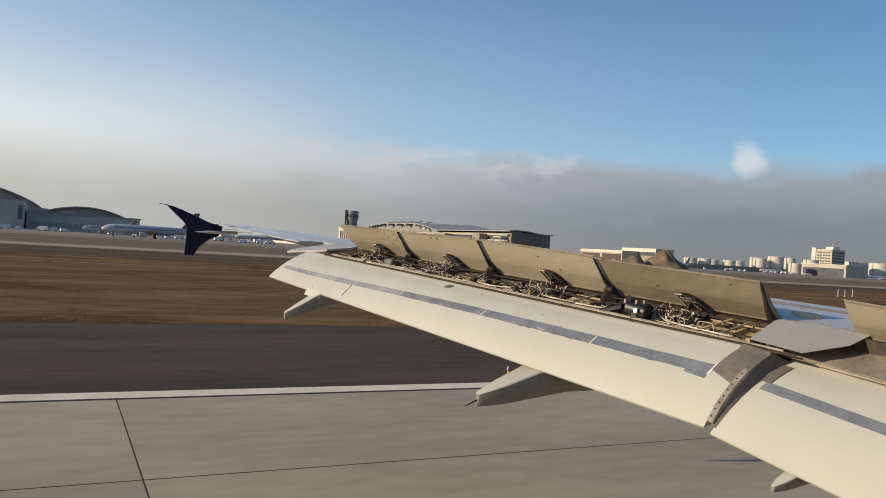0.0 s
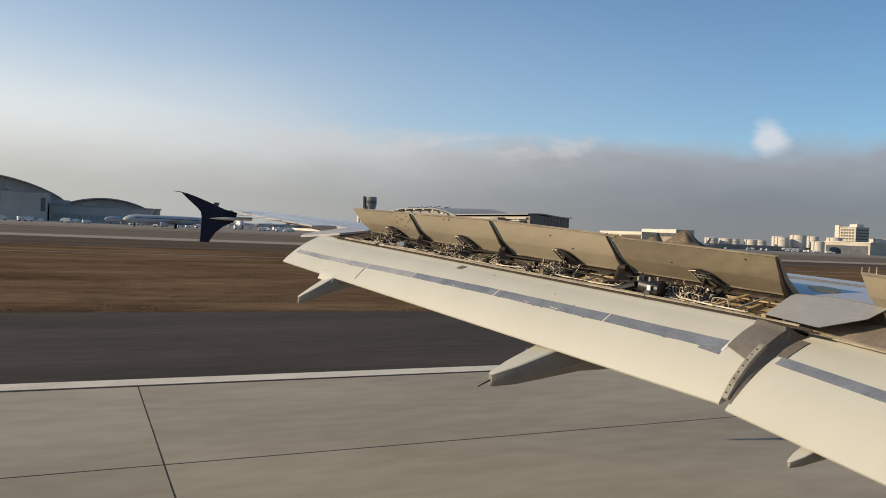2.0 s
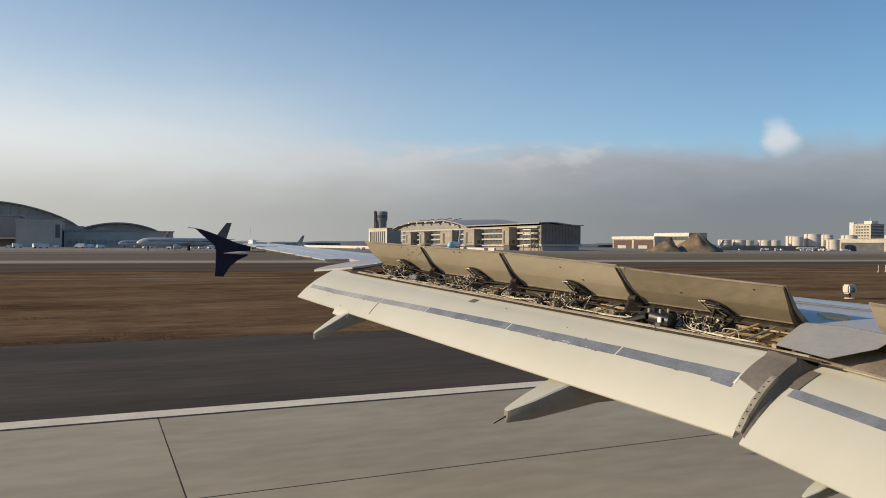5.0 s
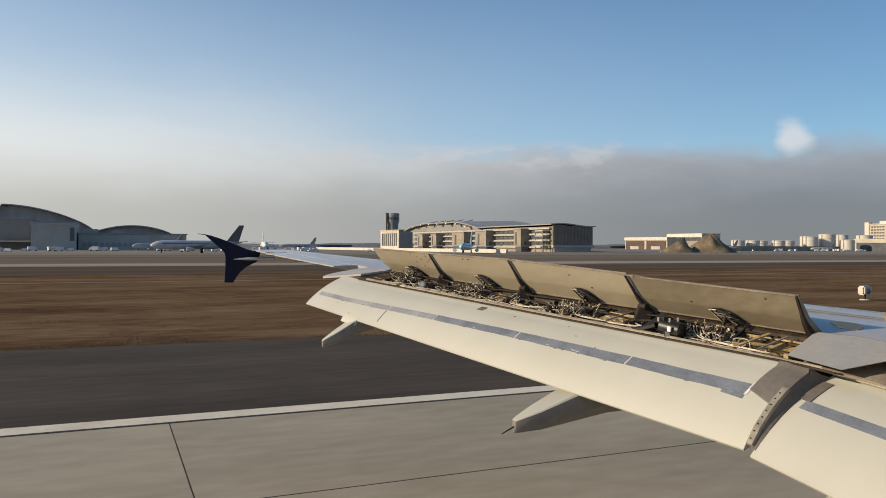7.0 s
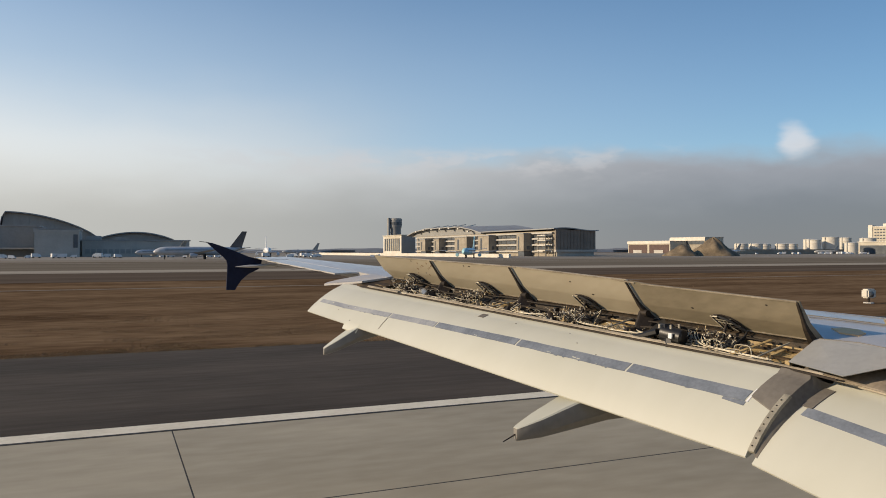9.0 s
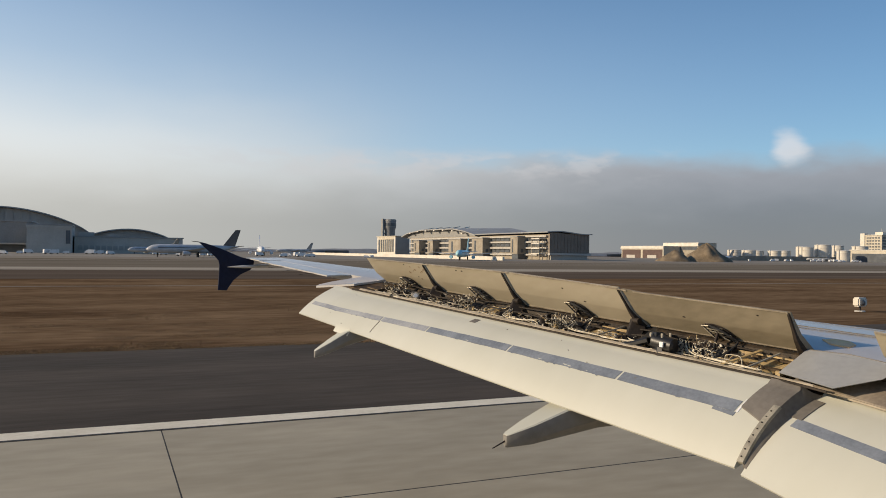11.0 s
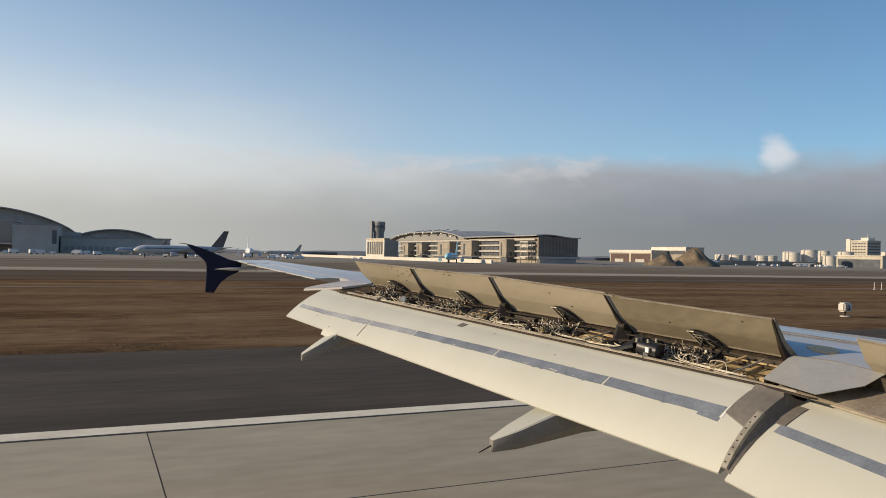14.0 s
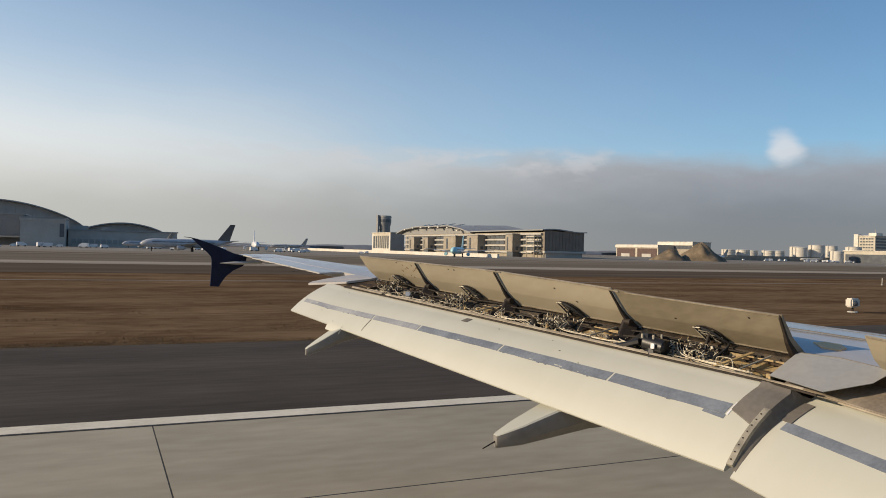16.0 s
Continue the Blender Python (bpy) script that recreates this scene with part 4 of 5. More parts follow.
def spoiler_point(y, v, off=0.0):
    """v: 0 at the hinge, 1 at the raised edge; off: metres behind the underside."""
    x0, z0 = hinge_x(y) - 0.02, skin_z(y) + 0.005
    x1, z1 = spoiler_top(y)
    n = Vector((-(z1 - z0), 0, x1 - x0)).normalized()
    return Vector((x0 + (x1 - x0) * v, y, z0 + (z1 - z0) * v)) + n * (off - 0.040 * max(0.0, 1 - v / 0.36))


def spoiler(y0, y1, lean0, lean1, paint="primer"):
    """lean: how far the raised edge is shifted outboard at each end."""
    rings = []
    for f in np.linspace(0, 1, 8):
        yb, yt = y0 + (y1 - y0) * f, y0 + lean0 + (y1 + lean1 - y0 - lean0) * f
        back, front = [], []
        for v in (-0.14, 0.0, 0.33, 0.38, 0.65, 0.9, 1.0):
            q = yb + (yt - yb) * v
            back.append(spoiler_point(q, v, 0.004 * math.sin(math.pi * max(0, v))))
            front.append(spoiler_point(q, v, -0.012 - 0.05 * (1 - v)))
        rings.append(back + front[::-1])
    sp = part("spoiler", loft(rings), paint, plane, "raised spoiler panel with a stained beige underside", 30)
    # pale edge strip along the raised edge and along the hinge
    for v0, v1, mtl in ((0.97, 1.004, "lip"), (-0.105, -0.075, "lip"), (-0.14, -0.108, "darkmetal")):
        part("edge_strip", loft([[spoiler_point(q, v0, 0.002), spoiler_point(q, v1, 0.002), spoiler_point(q, v1, 0.010), spoiler_point(q, v0, 0.010)] for q in np.linspace(y0 + 0.02, y1 - 0.02, 6)]), mtl, sp)
    srng = random.Random(int(y0 * 100))
    for _ in range(2):
        q, v, w = srng.uniform(y0 + 0.1, y1 - 0.1), srng.uniform(0.25, 0.9), srng.uniform(0.008, 0.02)
        part("scuff", loft([[spoiler_point(q + a * w, v + b * 0.02, off) for a, b in ((-1, -.4), (0, -1), (1, .1), (.3, 1), (-.6, .6))] for off in (0.0, 0.0065)]), "darkmetal", sp)
    # dark end rib: a wedge that widens towards the hinge, with a knuckle and a plate down into the bay
    q = y0 + 0.012
    ring = []
    for v, w, out in ((0.985, 0.012, 0.010), (0.93, 0.022, 0.016), (0.55, 0.026, 0.022), (0.30, 0.040, 0.034), (0.08, 0.052, 0.05), (-0.12, 0.062, 0.06)):
        c = q + lean0 * v
        ring.append([spoiler_point(c - w * 0.35, v, 0.004), spoiler_point(c + w * 0.65, v, 0.004), spoiler_point(c + w * 0.55, v, out), spoiler_point(c - w * 0.25, v, out)])
    rib = part("end_rib", loft(ring), "darkmetal", sp, "dark sooty end rib")
    k = spoiler_point(q, 0.10, 0.05)
    if y0 > 5.5:
        part("knuckle", tube([k + Vector((0, -0.05, 0)), k + Vector((0, 0.06, 0))], 0.034, None, 10), "darkmetal", rib, "", 50)
    low = bay_point(q - 0.16, 0.42, -0.07)
    if y0 > 5.5:
        part("rib_plate", loft([[spoiler_point(q + 0.04 + e, 0.15, 0.05), spoiler_point(q - 0.06 + e, -0.08, 0.05), low + Vector((0.10, 0.05 + e, 0)), low + Vector((0.05, 0.10 + e, 0)), bay_point(q + e, 0.66, 0.03)] for e in (0.0, 0.022)]), "darkmetal", rib)
    # lifting bracket: open A-frame at mid span, with a jumble of fittings below
    m = (y0 + y1) / 2 - 0.05
    outline = [(a, 0.87 * v - 0.125) for a, v in ((0.11, 0.56), (0.03, 0.575), (-0.035, 0.52), (-0.095, 0.34), (-0.125, 0.06), (0.05, 0.03), (0.075, 0.30))]
    # Dark sheet that fills the bracket's interior behind its bars.
    part("bracket_web", loft([[spoiler_point(m + a, v, off) for a, v in outline] for off in (0.010, 0.016)]), "tyre", sp, "dark fill plate of the bracket")
    for off, mtl in ((0.022, "darkmetal"), (0.055, "tyre")):
        rim = [spoiler_point(m + a, v, off) for a, v in outline]
        for path in (rim[:2], rim[1:5], [rim[0], rim[6], rim[5]]):
            part("bracket_rail", tube(smooth(path, 3), 0.0065 if mtl == "darkmetal" else 0.008, None, 6), mtl, sp, "", 60)
        for (a0, v0), (a1, v1) in (((0.085, 0.45), (-0.06, 0.44)), ((0.08, 0.36), (-0.10, 0.34)), ((0.02, 0.56), (0.01, 0.30)), ((-0.02, 0.45), (-0.05, 0.10)), ((0.07, 0.26), (-0.13, 0.22)), ((0.03, 0.36), (-0.10, 0.08))):
            part("bracket_rung", tube([spoiler_point(m + a0, 0.87 * v0 - 0.125, off), spoiler_point(m + 0.75 * a1, 0.87 * v1 - 0.125, off)], 0.0045, None, 5), ("darkmetal", "tyre", "plate")[srng.randrange(3)], sp, "", 60)
    # Pale bar along the top and outboard edge of the bracket.
    part("bracket_edge", tube([spoiler_point(m + 0.045, 0.385, 0.06), spoiler_point(m + 0.118, 0.365, 0.06), spoiler_point(m + 0.085, 0.145, 0.06), spoiler_point(m + 0.06, -0.07, 0.055)], 0.0055, None, 6), "pipe", sp, "pale bracket edge", 60)
    part("arc_hose", tube(smooth([spoiler_point(m + 0.02, 0.37, 0.065), spoiler_point(m - 0.06, 0.31, 0.07), spoiler_point(m - 0.13, 0.12, 0.07), spoiler_point(m - 0.165, -0.06, 0.07), bay_point(m - 0.175, 0.55, 0.02), bay_point(m - 0.17, 0.4, -0.06)], 4), 0.011, None, 7), "tyre", sp, "black rubber hose", 60)
    # Black lumps added as the shaded backing of the fittings.
    for a, f, dz, sz in ((0.06, 0.62, -0.06, 0.07), (-0.08, 0.72, -0.04, 0.085), (-0.20, 0.78, -0.04, 0.075)):
        c = bay_point(m + a, f, dz)
        part("valve_block", loft([[(c.x + u * sz * k, c.y + w * sz * k, c.z + h * sz) for u, w in ((-1, -0.6), (-0.5, -1), (0.7, -1), (1, -0.3), (0.8, 0.8), (-0.3, 1), (-1, 0.5))] for h, k in ((-1, 0.9), (0.6, 1), (1.0, 0.8), (1.25, 0.4))]), "tyre", sp, "", 40)
    for _ in range(26):
        c = bay_point(m + srng.gauss(-0.03, 0.09), srng.uniform(0.25, 0.75), srng.uniform(-0.02, 0.15))
        w = srng.uniform(0.018, 0.05)
        pts = [c, c + Vector((srng.uniform(-w, w), srng.uniform(-w, w), srng.uniform(0, w))), c + Vector((srng.uniform(-w, w), srng.uniform(-1.6 * w, 1.6 * w), srng.uniform(-w, w))), c + Vector((srng.uniform(-w, w), srng.uniform(-2 * w, 2 * w), srng.uniform(-2 * w, 0)))]
        part("hose", tube(smooth(pts, 3), srng.uniform(0.0022, 0.0046), None, 5), srng.choice(("pipe", "bare", "tyre", "tyre", "darkmetal")), sp, "", 60)
    # short straight rods, mostly lengthwise or upright
    for _ in range(70):
        c = bay_point(m + srng.gauss(-0.03, 0.10), srng.uniform(0.2, 0.8), srng.uniform(-0.03, 0.15))
        w = srng.uniform(0.012, 0.055)
        run = srng.choice(((0.1, 1, 0.1), (-0.3, 1, 0.0), (0.1, 0.15, 1), (0.15, -0.4, 0.9), (0.9, 0.2, 0.3)))
        part("rod", tube([c, c + w * Vector([k + srng.uniform(-0.15, 0.15) for k in run])], srng.uniform(0.002, 0.0048), None, 5), srng.choice(("pipe", "bare", "pipe", "tyre", "darkmetal", "tan")), sp, "", 60)
    for _ in range(34):
        c, w = bay_point(m + srng.gauss(-0.03, 0.11), srng.uniform(0.25, 0.75), srng.uniform(-0.02, 0.12)), srng.uniform(0.005, 0.013)
        part("fitting", tube([c, c + Vector((0, srng.uniform(-2, 2) * w, 2 * w))], [w, w * 0.6], None, 7), srng.choice(("pipe", "bare", "darkmetal")), sp, "", 40)
    foot = bay_point(y0 + 0.0, 0.50, -0.09)
    if y0 > 5.5:
        part("rib_foot", loft([[(foot.x + a * k, foot.y + b * k, foot.z + h) for a, b in ((-0.10, -0.05), (0.02, -0.08), (0.12, 0.0), (0.05, 0.09), (-0.08, 0.05))] for h, k in ((0, 1), (0.08, 1), (0.13, 0.6))]), "darkmetal", sp, "", 40)
    base = bay_point(m - 0.02, 0.62, -0.06)
    part("actuator", tube([base, base.lerp(spoiler_point(m, 0.2, 0.03), 0.45), base.lerp(spoiler_point(m, 0.2, 0.03), 0.5), spoiler_point(m, 0.22, 0.02)], [0.034, 0.034, 0.016, 0.014], None, 10), "darkmetal", sp, "sooty hydraulic actuator", 40)
    return sp


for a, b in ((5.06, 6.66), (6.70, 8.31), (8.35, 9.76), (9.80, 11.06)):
    spoiler(a, b, 0.0 if a < 5.5 else 0.12, 0.12, "primer_dark" if a < 5.5 else "primer")
spoiler(1.6, 4.30, 0.0, 0.0)
# rust-brown drips on the outermost spoiler
srng = random.Random(3)
outermost = [o for o in plane.children if o.name.startswith("spoiler") and not o.name.startswith("spoiler_bay")][3]
for _ in range(14):
    q, v, w = srng.uniform(9.95, 10.35), srng.uniform(0.35, 0.85), srng.uniform(0.006, 0.016)
    part("rust_drip", loft([[spoiler_point(q + a * w, v + b * 0.035, off) for a, b in ((-1, -.4), (0, -1), (1, .1), (.3, 1), (-.6, .6))] for off in (0.0, 0.0055)]), "rust", outermost)
# black actuator housing with a white placard
HX, HY, HZ = 5.06, 6.10, 3.665
house = part("actuator_housing", tube([(HX + 0.05, HY - 0.17, HZ + 0.09), (HX + 0.045, HY - 0.16, HZ + 0.09), (HX + 0.0, HY + 0.06, HZ + 0.12), (HX - 0.005, HY + 0.07, HZ + 0.12)], [0.05, 0.078, 0.085, 0.06], None, 16), "black", bay, "black actuator housing", 35)
part("housing_skirt", loft([[(HX + dx * k, HY + dy * k, HZ + z) for dx, dy in ((-0.075, -0.05), (-0.05, -0.10), (0.07, -0.11), (0.12, 0.0), (0.07, 0.07), (-0.055, 0.05))] for z, k in ((-0.015, 0.85), (0.03, 1.0), (0.08, 0.8))]), "black", house, "", 25)
part("housing_saddle", loft([[(HX + dx * k, HY + 0.05 + dy * k, HZ + z) for dx, dy in ((-0.05, -0.06), (0.08, -0.07), (0.10, 0.06), (-0.04, 0.07))] for z, k in ((0.12, 1.0), (0.19, 0.9), (0.215, 0.6))]), "black", house, "", 25)
part("placard", loft([[(HX - 0.030 + e, HY - 0.090, HZ + 0.085), (HX - 0.024 + e, HY - 0.130, HZ + 0.085), (HX - 0.020 + e, HY - 0.130, HZ + 0.135), (HX - 0.028 + e, HY - 0.090, HZ + 0.135)] for e in (-0.038, -0.05)]), "white", house, "white placard")
part("housing_arm", tube([(HX - 0.06, HY + 0.10, HZ + 0.13), (HX - 0.13, HY + 0.24, HZ + 0.08), (HX - 0.20, HY + 0.42, HZ + 0.05)], [0.038, 0.032, 0.012], None, 7), "black", house, "", 50)
part("housing_plate", loft([[(HX + 0.05, HY + 0.10 + e, HZ + 0.20), (HX + 0.14, HY + 0.22 + e, HZ + 0.24), (HX - 0.01, HY + 0.34 + e, HZ + 0.08), (HX - 0.09, HY + 0.22 + e, HZ + 0.03)] for e in (0, 0.03)]), "black", house)
for dx, dy in ((-0.02, -0.06), (-0.06, 0.06), (0.10, -0.04)):
    part("housing_bolt", tube([(HX + dx, HY + dy, HZ + 0.17), (HX + dx, HY + dy, HZ + 0.21)], 0.012, None, 7), "bare", house)

# fuselage side and landing gear that carry the wing
part("fuselage", loft([[(x, -2.27 + 1.97 * r * math.cos(a), 4.1 + 1.97 * r * math.sin(a)) for a in np.linspace(0, 2 * math.pi, 33)[:-1]]
                             for x, r in ((-13, 0.35), (-8, 0.8), (-4, 1), (0, 1), (8, 1), (18, 1), (21, 0.85), (23.5, 0.3))]), "white", plane, "plain white fuselage side", 40)
for yy in (1.9, -6.4):
    leg = part("main_gear_leg", tube([(5.6, yy, 3.3), (5.6, yy, 0.6)], 0.13, None, 12), "bare", plane, "metal landing gear leg", 50)
    for dy in (-0.42, 0.42):
        part("tyre", loft([[(5.6 + r * math.cos(a), yy + dy + w, 0.57 + r * math.sin(a)) for a in np.linspace(0, 2 * math.pi, 25)[:-1]] for w, r in ((-0.2, 0.3), (-0.2, 0.5), (-0.12, 0.57), (0.12, 0.57), (0.2, 0.5), (0.2, 0.3))]), "tyre", leg, "black tyre", 40)
nose_leg = part("nose_gear_leg", tube([(18.0, -2.27, 2.3), (18.0, -2.27, 0.4)], 0.1, None, 10), "bare", plane, "metal nose gear leg", 50)
part("tyre", loft([[(18.0 + r * math.cos(a), -2.27 + w, 0.38 + r * math.sin(a)) for a in np.linspace(0, 2 * math.pi, 25)[:-1]] for w, r in ((-0.3, 0.2), (-0.3, 0.34), (-0.2, 0.38), (0.2, 0.38), (0.3, 0.34), (0.3, 0.2))]), "tyre", nose_leg, "black tyre", 40)


# ---- airport buildings ----
def building(name, x0, x1, y0, y1, h, wall, label, category="building", roof_mat="roof", overhang=0.8):
    """Walls and a roof slab, with the origin at the front corner."""
    b = thing(name, x0, y0, 0, label, category)
    part("wall", box(0, x1 - x0, 0, y1 - y0, 0, h), wall, b)
    part("roof", box(-overhang, x1 - x0 + overhang, -overhang, y1 - y0 + overhang, h + 0.01, h + 0.9), roof_mat, b)
    return b


def window_row(b, face, a0, a1, z0, z1, n, gap=0.25, material="glass", at=0.0):
    """n windows, each an object of its own sharing one mesh, on the front ('y') or on the sunny side ('x') of a building."""
    w = (a1 - a0) / n
    if face == "y":
        bm = box(0, w * (1 - gap), -0.25, 0.1, 0, z1 - z0)
    else:
        bm = box(-0.25, 0.1, 0, w * (1 - gap), 0, z1 - z0)
    first = None
    for i in range(n):
        p = a0 + w * (i + gap / 2)
        loc = (p, at, z0) if face == "y" else (at, p, z0)
        if first is None:
            first = part("window", bm, material, b)
            first.location = loc
        else:
            o = first.copy()
            scene.collection.objects.link(o)
            o.location = loc


def vault(name, x0, x1, y0, y1, side, h, peak, label):
    """Hall under a lopsided curved roof: the arch spans x, highest at peak (0..1), and runs back along y."""
    v = thing(name, x0, y0, 0, label, "terminal hall")
    w, dep = x1 - x0, y1 - y0

    def arch(f):
        t = f / peak if f < peak else (1 - f) / (1 - peak)
        return side + (h - side) * math.sin(math.pi / 2 * max(0, t)) ** (0.75 if f < peak else 0.72)

    fs = np.linspace(0, 1, 25)
    part("wall", loft([[(w * f, yy, arch(f) - 0.3) for f in fs] + [(w, yy, 0), (0, yy, 0)] for yy in (0, dep)]), "darkwall", v, "dark glazed end wall")
    part("roof", loft([[(w * f, yy, arch(f)) for f in np.linspace(-0.02, 1.02, 27)] + [(w * f, yy, arch(f) + 1.2) for f in np.linspace(1.02, -0.02, 27)] for yy in (-5, dep)]), "roof", v, "grey curved metal roof", 40)
    for i in range(9):
        f = 0.12 + 0.085 * i
        part("mullion", box(w * f - 0.3, w * f + 0.3, -0.5, 0.0, 0, arch(f) - 1), "darkwall", v)
    part("front_canopy", box(w * 0.02, w * 0.98, -9, -0.6, side * 0.32, side * 0.40), "greywall", v)
    return v


vault("great_hall", -100, -14, 850, 960, 17, 42.0, 0.04, "large terminal hall with a dark curved metal roof")
vault("low_hall", -20, 62, 850, 930, 13, 23.0, 0.52, "lower terminal hall with a curved dark roof")
b = building("concourse_block", -53, -23, 640, 700, 20.5, "greywall", "plain grey terminal block with one dark doorway", "terminal")
part("doorway", box(26, 29, -0.3, 0.2, 7, 17), "glass", b)
part("parapet", box(-0.5, 30.5, -0.6, -0.05, 18.6, 20.4), "greywall", b)
b = building("low_concourse", -22, 58, 660, 730, 12.5, "greywall", "low grey airport concourse with a window band", "terminal")
window_row(b, "y", 2, 78, 2.5, 6.0, 18, 0.25, "darkwall")
part("roof_plant", box(3, 14, 6, 20, 13.41, 16.5), "greywall", b)
part("roof_plant", box(24, 31, 8, 18, 13.41, 15.6), "darkwall", b)
b = building("hall_podium", -118, -54, 690, 780, 24, "dullwall", "plain dull grey podium in front of the great hall", "terminal")
part("podium_canopy", box(-6, 66, -9, -0.3, 6.0, 7.2), "greywall", b)
b = building("west_concourse", -330, -140, 720, 790, 16, "tanwall", "long low tan terminal wing", "terminal")
window_row(b, "y", 4, 186, 5, 9, 24)
b = building("cream_annexe", -215, -160, 685, 712, 12, "cream", "cream low terminal annexe with dark windows", "terminal")
window_row(b, "y", 2, 53, 6, 8.5, 12)

# control tower
t = thing("control_tower", -640, 850, 0, "slim grey airport control tower with a flared cab", "control tower")
part("shaft", turned([(7.5, 0), (6.2, 8), (5.6, 55), (6.2, 60)], n=16), "greywall", t, "pale concrete shaft", 40)
part("cab_base", turned([(6.2, 60), (11, 66), (12, 68), (12, 70)], n=16), "greywall", t)
part("cab_glass", turned([(8.5, 70), (10, 76), (9.6, 76.5)], n=16), "glass", t, "dark tower glazing")
part("cab_roof", turned([(11, 76.5), (11, 77.6), (3, 79.5)], n=16), "greywall", t)

# midfield concourse: a long building along y, dark clad end, sunlit side with tan stair cores, a higher vaulted hall half way
MX, MY = 320, 520
b = thing("midfield_concourse", MX, MY, 0, "long concourse with a dark clad end and tan stair cores", "terminal")
part("wall", box(0.5, 36.5, 0.6, 300, 0, 20.3), "tanwall", b)
part("end_cladding", loft([[(0, yy, 5.5), (37, yy, 5.5), (37, yy, 20.6), (25, yy, 21.4), (15, yy, 20.9), (6, yy, 21.7), (0, yy, 21.4)] for yy in (-1.5, 0.5)]), "brownwall", b, "dark ribbed end cladding")
part("end_base", box(1.5, 36, -0.6, 0.5, 0, 3.6), "greywall", b)
part("end_ledge", box(-0.5, 38, -2.6, 0.5, 3.7, 5.4), "greywall", b, "pale ledge under the cladding")
for k in range(12):
    part("cladding_rib", box(1 + 3.1 * k, 1.3 + 3.1 * k, -1.8, -1.55, 5.6, 20.4), "brownwall", b)
fs = np.linspace(0, 1, 13)


def wave(f):
    return 1.0 * math.sin(math.pi * (f * 1.6 + 0.1))


part("roof", loft([[(-3 + 42 * f, yy, 21.2 + wave(f)) for f in fs] + [(-3 + 42 * f, yy, 22.0 + wave(f)) for f in fs[::-1]] for yy in (-3, 60, 128)]), "roof", b, "wavy grey metal roof", 40)
# higher hall with a rounded far end and slanting pale roof beams
hall = part("hall_wall", loft([[(1, yy, 20.4), (60, yy, 20.4), (60, yy, zz), (1, yy, zz)] for yy, zz in ((128.5, 20.9), (148, 24.6), (175, 27.6), (260, 28.0), (300, 25.0), (315, 21.6))]), "dullwall", b, "dark upper hall walls")
part("hall_roof", loft([[(-4, yy, zz), (62, yy, zz + 2), (62, yy, zz + 3), (-4, yy, zz + 1)] for yy, zz in ((124, 20.6), (148, 24.7), (175, 27.7), (260, 28.1), (300, 25.2), (320, 21.4))]), "roof", hall, "curved grey hall roof", 40)
for k in range(7):
    yy = 146 + 23 * k
    z0 = float(np.interp(yy, (128, 175, 260, 300), (22.4, 28.9, 29.2, 26.4)))
    part("roof_beam", loft([[(-6, yy + 2, z0 - 2.4), (20, yy + 16, z0 + 2.6), (20, yy + 16, z0 + 3.5), (-6, yy + 2, z0 - 1.2)], [(-6, yy + 5, z0 - 2.4), (20, yy + 19, z0 + 2.6), (20, yy + 19, z0 + 3.5), (-6, yy + 5, z0 - 1.2)]]), "whitewall", hall, "slanting pale roof beam")
for z0, z1 in ((5.5, 8.2), (10.5, 13.2), (15.3, 17.8)):
    window_row(b, "x", 4, 296, z0, z1, 34, 0.10, "glass", 0.4)
for z in (3.2, 8.6, 13.6, 18.2):
    part("floor_band", box(-1.6, 0.35, 2, 298, z, z + 1.3), "greywall", b, "pale floor band")
for yy, length, hh in ((35, 12, 18.5), (99, 22, 18.0), (146, 28, 17.5), (214, 14, 16.5), (252, 16, 16.5)):
    core = part("stair_core", box(-8.5, 0.3, yy, yy + length, 4.2, hh), "tanwall", b, "tan stair core")
    part("core_base", box(-7.5, 0.2, yy + 1, yy + length - 1, 0, 4.15), "glass", core)
    part("core_window", box(-8.8, -8.3, yy + length * 0.62, yy + length * 0.75, 5.5, hh - 2), "glass", core)
    part("core_window", box(-5.4, -3.0, yy - 0.3, yy + 0.2, 5.5, 8.5), "glass", core)
    part("core_cap", box(-9.0, 0.3, yy - 0.5, yy + length + 0.5, hh + 0.01, hh + 0.8), "roof", core)
# open scaffold stair beside the clad end
for z in (4.5, 8.5, 12.5, 16.5):
    part("stair_landing", box(-6.5, -0.2, 4, 16, z, z + 0.7), "whitewall", b, "pale open landing")
for x, y in ((-6.3, 4.2), (-6.3, 15.4), (-3.2, 4.2)):
    part("stair_post", box(x, x + 0.5, y, y + 0.5, 0, 17.5), "tanwall", b)
# glazed block and ramp tower at the far end
b = building("ramp_tower_block", 320, 337, 867, 934, 23, "darkwall", "glazed end block in a cream frame below a ramp tower", "terminal", "cream", 1.6)
part("glazing", box(-0.35, -0.02, 5, 62, 4.2, 19.5), "glass", b, "dark glazed front")
for yy in (0, 62.1):
    part("frame_post", box(-1.0, -0.02, yy, yy + 4.9, 0, 22.9), "whitewall", b, "cream frame post")
part("frame_beam", box(-1.0, -0.02, 5, 62, 19.6, 22.9), "cream", b)
part("frame_beam", box(-1.0, -0.02, 5, 62, 0, 4.1), "whitewall", b)
for k in range(7):
    part("mullion", box(-0.8, -0.37, 11 + 7 * k, 13.4 + 7 * k, 4.2, 19.5), "cream", b)
t = thing("ramp_tower", 346, 962, 0, "grey ramp control tower with a round cab", "control tower")
